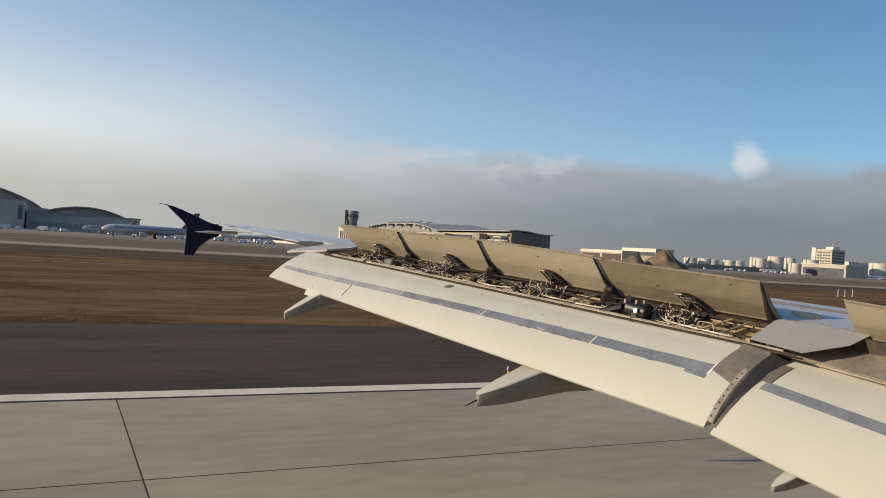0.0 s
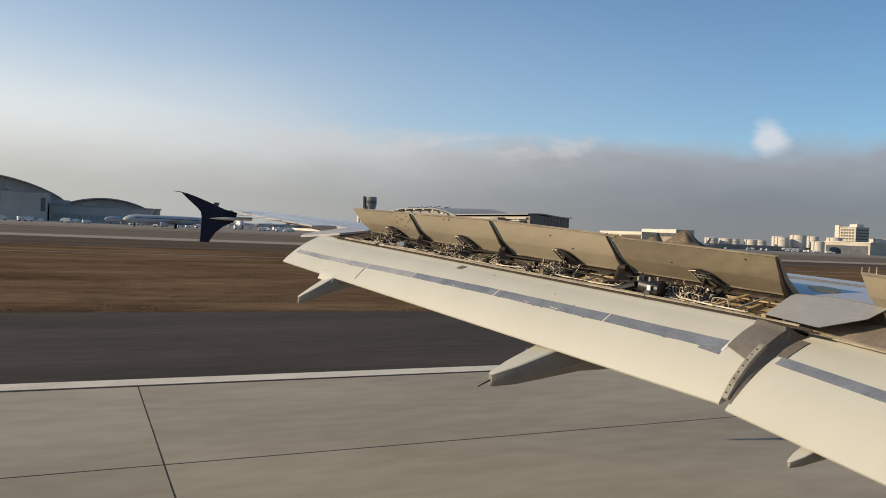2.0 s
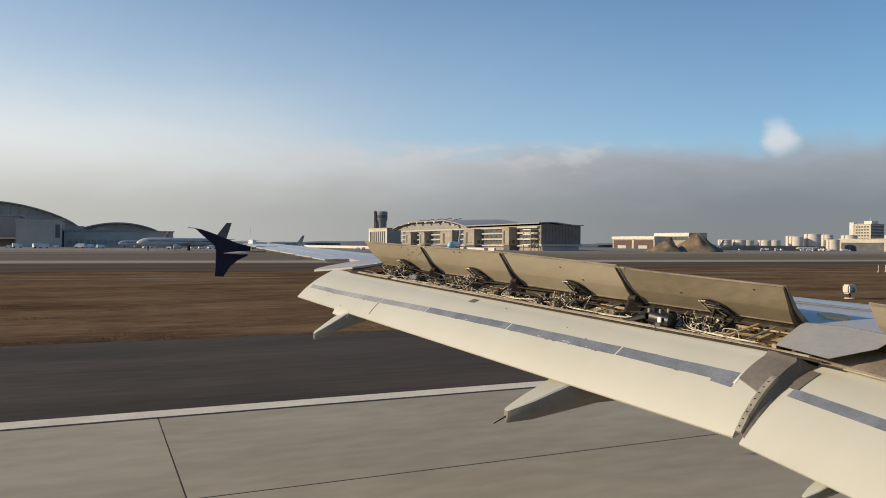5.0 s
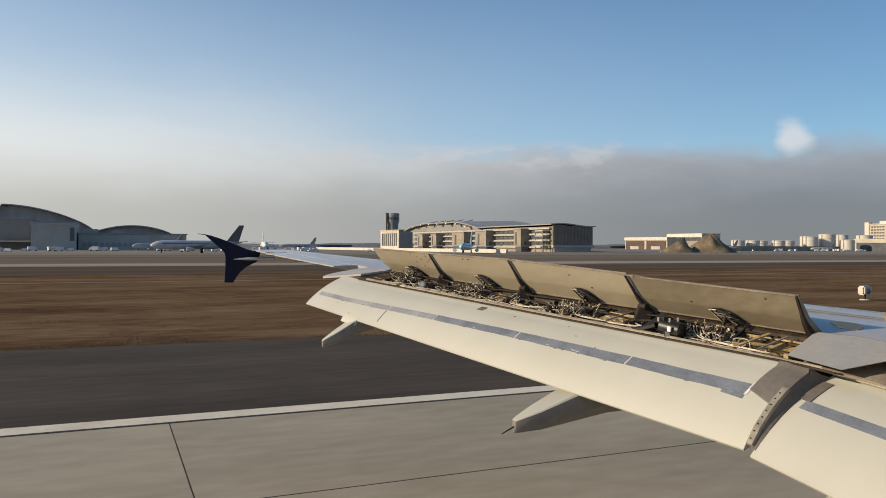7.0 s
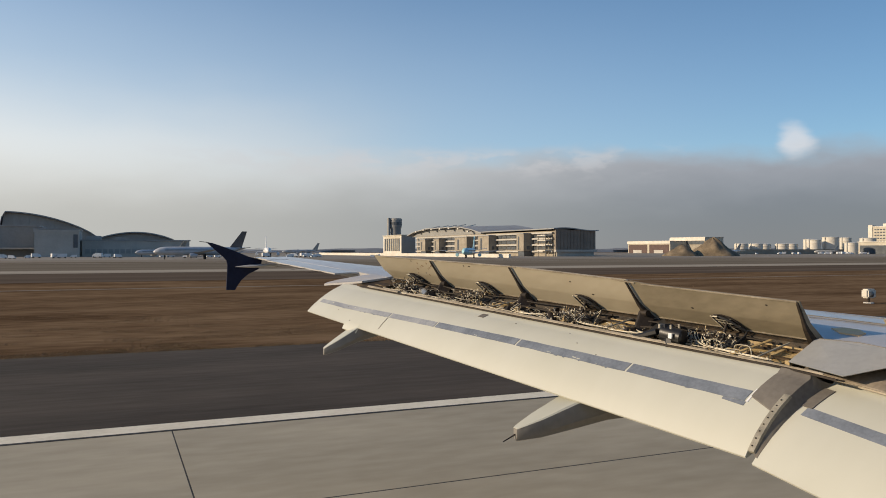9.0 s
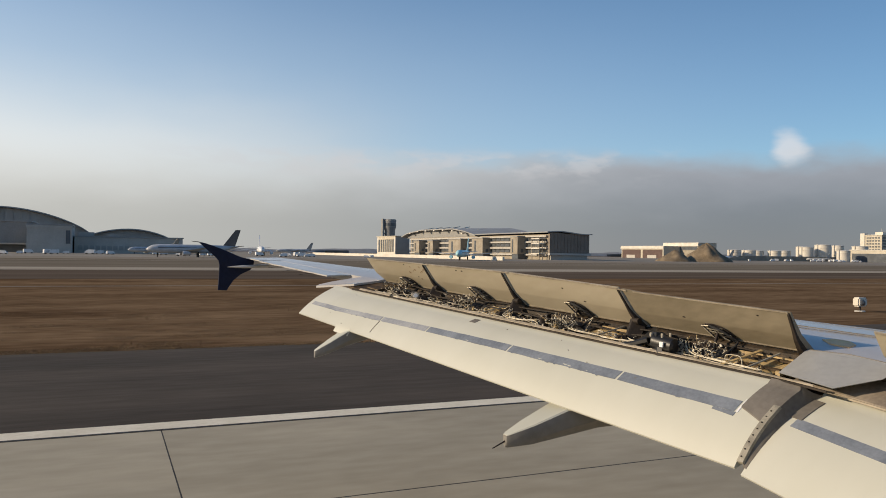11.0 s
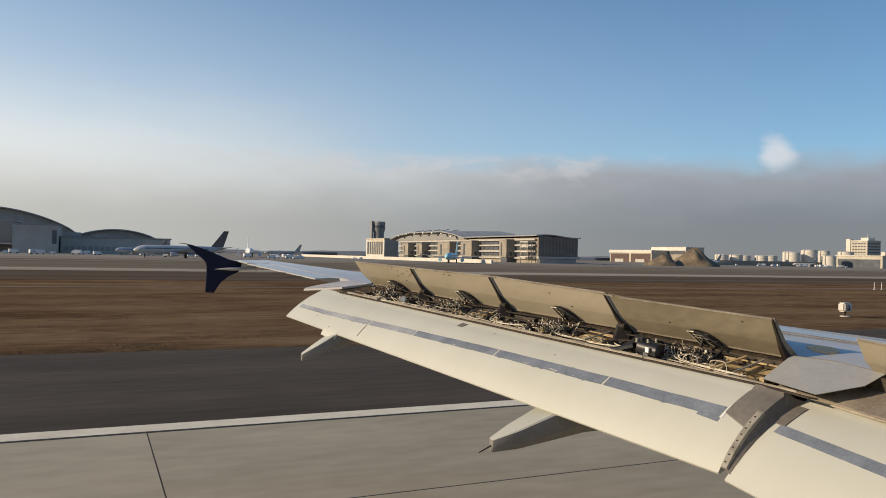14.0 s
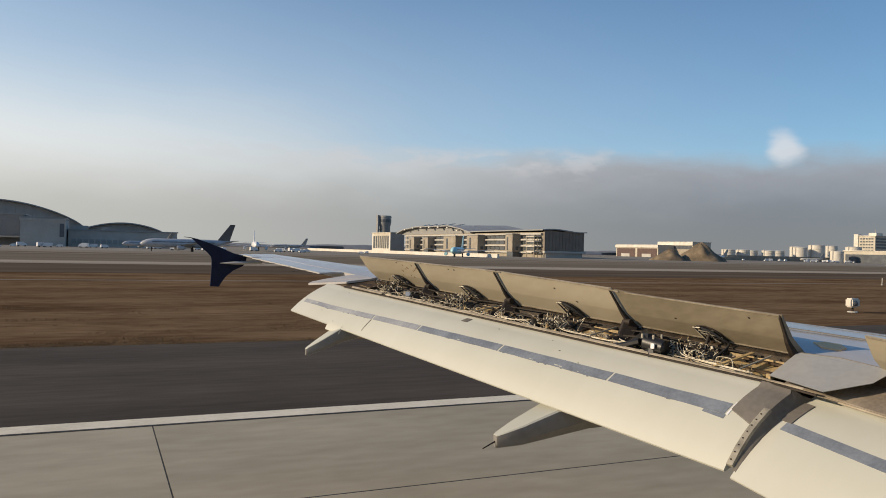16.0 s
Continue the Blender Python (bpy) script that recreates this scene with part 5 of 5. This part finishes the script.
part("shaft", turned([(7.0, 0), (7.0, 33), (7.6, 35), (8.2, 37), (8.2, 46), (7.6, 47.5)], n=14), "dullwall", t, "grey shaft", 40)
part("stair_frame", box(-11.2, -8.8, -3, 3, 0, 48), "dullwall", t)
for z in (12, 20, 28, 36, 44):
    part("bridge", box(-8.9, -6.0, -1.5, 1.5, z, z + 1.0), "dullwall", t)
part("cab_glass", turned([(8.35, 38.5), (8.35, 42.5)], n=14), "glass", t)
part("cab_rail", turned([(8.6, 45.2), (8.6, 46.2)], n=14), "darkwall", t)
b = building("far_hangar", 403, 525, 945, 1030, 24, "greywall", "pale grey aircraft hangar with a ribbed roof", "hangar")
part("hangar_door", box(4, 62, -0.5, 0.2, 0, 20), "brownwall", b, "dark sliding hangar door")
for k in range(9):
    part("roof_rib", loft([[(1 + 13.4 * k, -0.5, 24.92), (10 + 13.4 * k, -0.5, 24.92), (5.5 + 13.4 * k, -0.5, 29)], [(1 + 13.4 * k, 83, 24.92), (10 + 13.4 * k, 83, 24.92), (5.5 + 13.4 * k, 83, 29)]]), "roof", b)

# low cargo buildings
b = building("cargo_shed", 870, 905, 1044, 1160, 20.5, "cream", "low cream cargo shed with open dark bays", "warehouse", "whitewall")
for k in range(2):
    # Closed slabs coloured like the dark inside of open bays.
    part("bay_door", box(-0.5, 0.3, 3 + 58 * k, 55 + 58 * k, 0, 15.0), "redbay", b, "dark red-brown bay")
    part("roller_door", box(-0.9, -0.55, 18 + 58 * k, 42 + 58 * k, 0, 5.5), "greywall", b, "pale roller door")
part("fascia", box(-1.6, -0.82, -1, 117, 16.4, 20.4), "whitewall", b)
b = building("cargo_hall", 905.9, 945, 1000, 1086, 26.5, "cream", "cream cargo hall with a pale fascia", "warehouse", "whitewall")
part("bay_door", box(-0.5, 0.3, 3, 80, 0, 15), "tanwall", b)
# Dark strip that paints the shade below the fascia.
part("shade_band", box(-0.6, 0.2, 2, 82, 15.2, 20.5), "glass", b)
part("fascia", box(-1.6, -0.82, -1, 87, 21.2, 26.4), "whitewall", b)
b = building("dark_front_hangar", 887, 930, 635, 700, 15, "cream", "low hangar with a dark open front", "hangar", "whitewall")
# The open front's shade is put into this slab's dark colour.
part("bay_door", box(-0.5, 0.3, 3, 62, 0, 11), "glass", b, "dark slab coloured as a shaded open bay")
b = building("long_hangar", 1165, 1290, 760, 820, 22, "cream", "long cream hangar with a dark open front", "hangar", "whitewall")
part("bay_door", box(4, 96, -0.4, 0.3, 0, 14), "darkwall", b)
part("fascia", box(-1, 126, -1.4, -0.82, 16, 21.9), "whitewall", b)
# office block with window bands
b = building("office_block", 1001, 1029, 740, 772, 38, "cream", "cream eight-storey office block with window bands", "office", "whitewall")
for k in range(8):
    z = 4 + 4.2 * k
    for i in range(5):
        part("office_window", box(-0.3, 0.2, 3 + 4.4 * i, 6 + 4.4 * i, z, z + 1.9), "glass", b)
    part("window_band", box(1.5, 27, -0.3, 0.2, z, z + 1.9), "glass", b)
part("lift_tower", box(-1.2, 6, 26.2, 33, 0, 41), "whitewall", b)
part("plant_room", box(10, 24, 6, 18, 38.95, 43), "whitewall", b)
part("mast", tube([(16, 12, 43), (16, 12, 48)], 0.4), "greywall", b)

# fuel tanks
TANKS = [(738, 750, 8.2, 13.0), (763, 750, 8.6, 13.0), (790, 762, 8.2, 12.8), (808, 750, 8.4, 13.0), (838, 762, 8.6, 13.2), (866, 750, 9.0, 18.5),
         (891, 745, 10.4, 22.2), (926, 750, 7.5, 21.8), (862, 690, 8.0, 14.0), (970, 750, 10.5, 21.5), (1085, 760, 16, 23.5), (1140, 760, 17, 24.0), (905, 790, 9, 20)]
for x, y, r, h in TANKS:
    tk = thing("fuel_tank", x, y, 0, "white cylindrical steel fuel tank with a low domed roof", "fuel tank", "fuel tanks")
    part("shell", turned([(r, 0), (r, h)], n=32), "whitewall", tk, "", 40)
    part("tank_roof", turned([(r + 0.25, h - 0.4), (r + 0.25, h + 0.2), (r * 0.5, h + 0.8), (0.2, h + 1.1)], n=32), "whitewall", tk, "", 40)
    part("wind_girder", turned([(r + 0.05, h * 0.78), (r + 0.45, h * 0.78), (r + 0.45, h * 0.80), (r + 0.05, h * 0.80)], n=32), "whitewall", tk)
    part("ladder", box(-r - 0.9, -r - 0.05, -1, 0.2, 0, h + 1), "greywall", tk)
building("bund_wall", 700, 985, 722, 723, 5.2, "tanwall", "long low tan wall before the fuel tanks", "wall", "tanwall", 0.1)


def mound(name, x, y, rx, ry, h, seed, label):
    """Heap of earth with an uneven outline."""
    bm = bmesh.new()
    rings = []
    for k in range(13):
        f = k / 12
        ring = []
        for i in range(40):
            a = 2 * math.pi * i / 40
            n = noise.noise(Vector((math.cos(a) * 1.6, math.sin(a) * 1.6, seed + f * 2)))
            rr = (1 - f) * (1 + 0.28 * n)
            ring.append((rx * rr * math.cos(a), ry * rr * math.sin(a), h * (1 - (1 - f) ** 1.15) * (1 + 0.10 * n) if k else -0.3))
        rings.append(ring)
    m = part(name, loft(rings, bm), "earth", None, "", 60)
    m.location = (x, y, 0)
    return tagged(m, label, "earth mound")


mound("earth_mound", 461, 500, 19, 20, 15.5, 1.3, "steep heap of excavated brown earth")
mound("earth_mound", 434, 506, 17, 15, 9.5, 5.1, "low spoil heap of pale brown earth")

# wooded rise and hills at the horizon, with haze put into their grey
bm = bmesh.new()
rng = np.random.default_rng(5)
xs = np.linspace(-2600, 4200, 240)
hs = [5 + 9 * (0.5 + 0.5 * noise.noise(Vector((x / 260, 0.3, 0)))) + 4 * noise.noise(Vector((x / 37, 4.1, 0))) for x in xs]
loft([[(x, 1750 + 40 * noise.noise(Vector((x / 90, 9, 0))), -1) for x in xs], [(x, 1760, h * 0.6) for x, h in zip(xs, hs)], [(x, 1785, h) for x, h in zip(xs, hs)], [(x, 1900, h * 0.5) for x, h in zip(xs, hs)]], bm, closed=False)
wood = part("far_woods", bm, "wood", None, "low belt of far trees along the horizon in a painted haze grey", 60)
tagged(wood, "", "trees", "", "stuff")


# ---- parked aircraft ----
def parked(x, y, turn, length, body, tail, label):
    """A parked airliner, nose along its own +x; length in metres."""
    s = length / 60
    p = thing("parked_airliner", x, y, 0, label, "airliner", "parked airliners", turn)
    zc, r = 5.4 * s, 2.9 * s
    st = [(-29, .05, 2.0), (-24, .35, 1.2), (-17, .75, .5), (-10, 1, 0), (10, 1, 0), (22, 1, 0), (26, .85, -.1), (28.6, .5, -.35), (30, .06, -.6)]
    fu = part("fuselage", loft([[(u * s, r * k * math.cos(a), zc + dz * s + r * k * math.sin(a)) for a in np.linspace(0, 2 * math.pi, 19)[:-1]] for u, k, dz in st]), body, p, "", 50)
    part("window_line", box(-16 * s, 23 * s, -r * 1.004, r * 1.004, zc + 0.5 * s, zc + 0.95 * s), "glass", fu)
    part("tail_fin", slab([(-29.5 * s, zc + 13.2 * s), (-26.2 * s, zc + 13.2 * s), (-18 * s, zc + 2.4 * s), (-26 * s, zc + 2.2 * s)], "y", -0.3 * s, 0.3 * s), tail, p)
    for sg in (-1, 1):
        part("wing", loft([[((8 - 5.4 * f * 2.6) * s - c * s, sg * (r * 0.6 + 27 * f * s), zc - 1.4 * s + 2.6 * f * s + t * s) for c, t in ((0, 0), (3 * (1 - f * .75), .45 * (1 - f * .8)), (9.5 * (1 - f * .78), 0.1), (4 * (1 - f * .7), -.3))] for f in (0, 0.4, 1)]), "greyplane", p)
        part("stabiliser", loft([[((-22 - 6 * f) * s - c * s, sg * (0.8 + 9.5 * f) * s, zc + (1.6 + 0.8 * f) * s + t * s) for c, t in ((0, 0), (2.2, .2), (5 * (1 - f * .6), 0), (2.2, -.2))] for f in (0, 1)]), body, p)
        ex, ey = 6.0 * s, sg * 9.2 * s
        part("engine", loft([[(ex + u * s, ey + k * s * math.cos(a), zc - 2.9 * s + k * s * math.sin(a)) for a in np.linspace(0, 2 * math.pi, 15)[:-1]] for u, k in ((-2.6, .7), (-1.5, 1.25), (1, 1.5), (2.4, 1.35))]), body, p, "", 50)
        part("gear", tube([(-2 * s, sg * 3.2 * s, zc - 2 * s), (-2 * s, sg * 3.2 * s, 0)], 0.55 * s), "tyre", p)
    part("gear", tube([(23 * s, 0, zc - 2.4 * s), (23 * s, 0, 0)], 0.4 * s), "tyre", p)
    return p


parked(45, 440, 181, 50, "greyplane", "browntail", "parked grey-white airliner with a dark brownish tail fin")
parked(110, 600, 262, 52, "white", "white", "parked white airliner with a white tail fin")
parked(208, 440, 236, 46, "blueplane", "blueplane", "parked pale blue airliner on the far apron")
parked(34, 612, 200, 40, "greyplane", "tanwall", "parked grey airliner with a brown tail fin")
parked(205, 900, 172, 44, "greyplane", "darkwall", "far parked airliner with a dark tail fin")
parked(818, 690, 165, 34, "whitewall", "darkwall", "parked white airliner with a dark tail fin")
parked(975, 655, 170, 34, "white", "tanwall", "small parked white airliner near the fuel tanks")
parked(590, 620, 175, 38, "white", "darkwall", "parked white airliner beyond the earth mound")
parked(-190, 600, 100, 50, "white", "redpaint", "parked white airliner with a red tail fin")
parked(-260, 600, 80, 45, "white", "greyplane", "parked white airliner at a gate")

# ---- service vehicles ----
van = thing("service_van", 0, 500, 0, "small white airport service van on the apron", "van", "service vehicles")
part("body", box(-2.6, 1.2, -1, 1, 0.5, 2.7, bevel=0.12), "white", van)
part("cab", loft([[(1.22, yy, 0.5), (2.8, yy, 0.5), (2.8, yy, 1.3), (2.0, yy, 2.3), (1.22, yy, 2.4)] for yy in (-0.98, 0.98)]), "white", van)
part("windscreen", loft([[(2.1, yy, 2.26), (2.82, yy, 1.36), (2.86, yy, 1.36), (2.14, yy, 2.26)] for yy in (-0.85, 0.85)]), "glass", van)
for sx in (-1.7, 1.9):
    for sy in (-0.95, 0.95):
        part("wheel", loft([[(sx + 0.42 * math.cos(a), sy + w, 0.42 + 0.42 * math.sin(a)) for a in np.linspace(0, 2 * math.pi, 13)[:-1]] for w in (-0.12, 0.12)]), "tyre", van)
van.matrix_basis = pose(-60, 520, 0, 0, 0, 8)
rng = random.Random(21)
for i in range(96):
    x = rng.choice((rng.uniform(-110, 190), rng.uniform(640, 1180), rng.uniform(700, 1150)))
    y = rng.uniform(505, 590) if x < 400 else rng.uniform(655, 684)
    s = rng.uniform(0.65, 1.15)
    c = copy_thing(van, pose(x, y, 0, 0, 0, rng.choice((0, 180)) + rng.uniform(-30, 30)))
    c.scale = (s, s, s)


# ---- runway slabs ----
runway = thing("runway_slabs", 0, 6.4, 0, "worn grey concrete runway slabs with dark sealed joints", "runway")
tagged(runway, kind="structure")
LENGTH = 15.0
meshes = {}
for row, (y0, y1) in enumerate(((0.0, 7.58), (7.63, 14.36))):
    bm = box(0.016, LENGTH - 0.016, y0, y1, -0.2, 0.0)
    for k in range(-6, 27):
        x = -13.6 + LENGTH * k
        if row not in meshes:
            ob = part("slab", bm, "concrete", runway)
            meshes[row] = ob
        else:
            ob = meshes[row].copy()
            scene.collection.objects.link(ob)
        ob.location = (x, 0, 0)


# ---- small things along the field ----
sign = thing("guide_sign", -90, 75, 0, "low dark airfield guide sign on two short legs", "sign", "airfield signs")
part("board", box(-1.6, 1.6, -0.12, 0.12, 0.35, 1.25, bevel=0.03), "darkwall", sign)
part("panel", box(-1.5, 1.5, -0.135, -0.121, 0.43, 1.17), "glass", sign, "dark sign panel")
for sx in (-1.1, 1.1):
    part("leg", box(sx - 0.06, sx + 0.06, -0.06, 0.06, 0, 0.36), "greywall", sign)
for x, y, r in ((-300, 100, 0), (640, 128, 0)):
    copy_thing(sign, pose(x, y, 0, 0, 0, r))
post = thing("marker_post", 132, 96, 0, "slim white marker post on a small base", "post", "marker posts")
part("shaft", turned([(0.07, 0.12), (0.06, 1.3), (0.02, 1.36)], n=8), "whitewall", post)
part("base", turned([(0.2, 0.0), (0.18, 0.12)], n=8), "greywall", post)
for x, y in ((134, 96), (139, 98), (147, 95), (210, 112), (300, 104)):
    copy_thing(post, pose(x, y, 0))
unit = thing("field_lamp_unit", 60.6, 46.8, 0, "white airfield lamp unit on a short dark stand", "lamp unit")
part("base", turned([(0.45, 0.0), (0.4, 0.1)], n=12), "greywall", unit)
part("stem", turned([(0.09, 0.1), (0.09, 0.45)], n=10), "darkmetal", unit)
part("housing", box(-0.55, 0.55, -0.35, 0.35, 0.45, 1.25, bevel=0.12), "whitewall", unit)
part("lens", turned([(0.22, 0.0), (0.24, 0.08), (0.1, 0.16)], n=12), "glass", unit).matrix_basis = pose(-0.1, -0.36, 0.8, 90)
light = thing("edge_light", 14, 22.6, 0, "small runway edge light on a short stem", "light", "runway edge lights")
part("stem", turned([(0.09, 0.0), (0.05, 0.04), (0.05, 0.22)], n=10), "yellow", light)
part("lens", turned([(0.07, 0.225), (0.085, 0.27), (0.06, 0.36), (0.02, 0.38)], n=10), "glass", light)
for k in range(-5, 14):
    if k:
        copy_thing(light, pose(14 + 61 * k, 22.6, 0.004))
mast = thing("light_mast", -240, 590, 0, "tall apron light mast with a ring of lamps", "light mast", "apron light masts")
part("pole", turned([(0.5, 0), (0.25, 30)], n=8), "greywall", mast)
part("lamp_ring", turned([(3.2, 29.2), (3.4, 30.2), (1.0, 30.8)], n=12), "greywall", mast)
for x, y in ((-170, 580), (-115, 590)):
    copy_thing(mast, pose(x, y, 0))
# tufts of dry grass over the near part of the field
grng = np.random.default_rng(8)
verts, faces = [], []
while len(faces) < 60000:
    y = 37.3 + 45 * grng.random() ** 1.7
    x = grng.uniform(-0.16 * y - 3, 0.85 * y + 3)
    if noise.noise(Vector((x / 5.5, y / 2.2, 0))) + 0.5 * noise.noise(Vector((x / 1.3, y / 0.9, 3))) < 0.08 and y > 37.9:
        continue
    tall = 0.02 + 0.04 * grng.random()
    for _ in range(6):
        a, lean, w = grng.uniform(0, 2 * math.pi), grng.uniform(0.8, 2.2) * tall, grng.uniform(0.008, 0.018)
        bx, by = x + grng.normal(0, 0.45), y + grng.normal(0, 0.22)
        n = len(verts)
        verts += [(bx - w * math.sin(a), by + w * math.cos(a), -0.02), (bx + w * math.sin(a), by - w * math.cos(a), -0.02), (bx + lean * math.cos(a), by + lean * math.sin(a), tall * grng.uniform(0.6, 1.0))]
        faces.append((n, n + 1, n + 2))
me = bpy.data.meshes.new("dry_grass")
me.from_pydata(verts, [], faces)
me.materials.append(M["straw"])
tagged(new("dry_grass", me), "tufts of dry straw-coloured grass beside the shoulder", "grass", "", "stuff")
# exit taxiway with yellow lines, and the white aiming block, further back along the runway
setting("exit_taxiway", slab([(-215, 21.4), (-100, 21.4), (-128, 60), (-132, 186), (-172, 186), (-176, 60)], "z", -0.2, 0.008), "far_pave", "grey exit taxiway crossing the dry grass", "taxiway")
rings = [[(x0 - 0.25, y0, 0.014), (x0 + 0.25, y0, 0.014)] for x0, y0 in [(-152 - 45 * (1 - f) ** 2, 22 + 164 * f) for f in np.linspace(0, 1, 18)]]
setting("taxi_line", loft(rings, None, closed=False), "yellow", "curved yellow taxiway centre line", "marking")
setting("aiming_block", slab([(-380, 8), (-335, 8), (-335, 13.8), (-380, 13.8)], "z", 0.004, 0.012), "line", "large white painted aiming block", "marking")
setting("yellow_block", slab([(205, 25), (209, 25), (209, 29), (205, 29)], "z", 0.004, 0.014), "yellow", "yellow painted block on the shoulder", "marking")
setting("blast_fence", slab([(214, 850), (236, 440), (237.5, 440), (215.5, 850)], "z", 0, 2.5), "whitewall", "long low white barrier along the apron", "barrier")
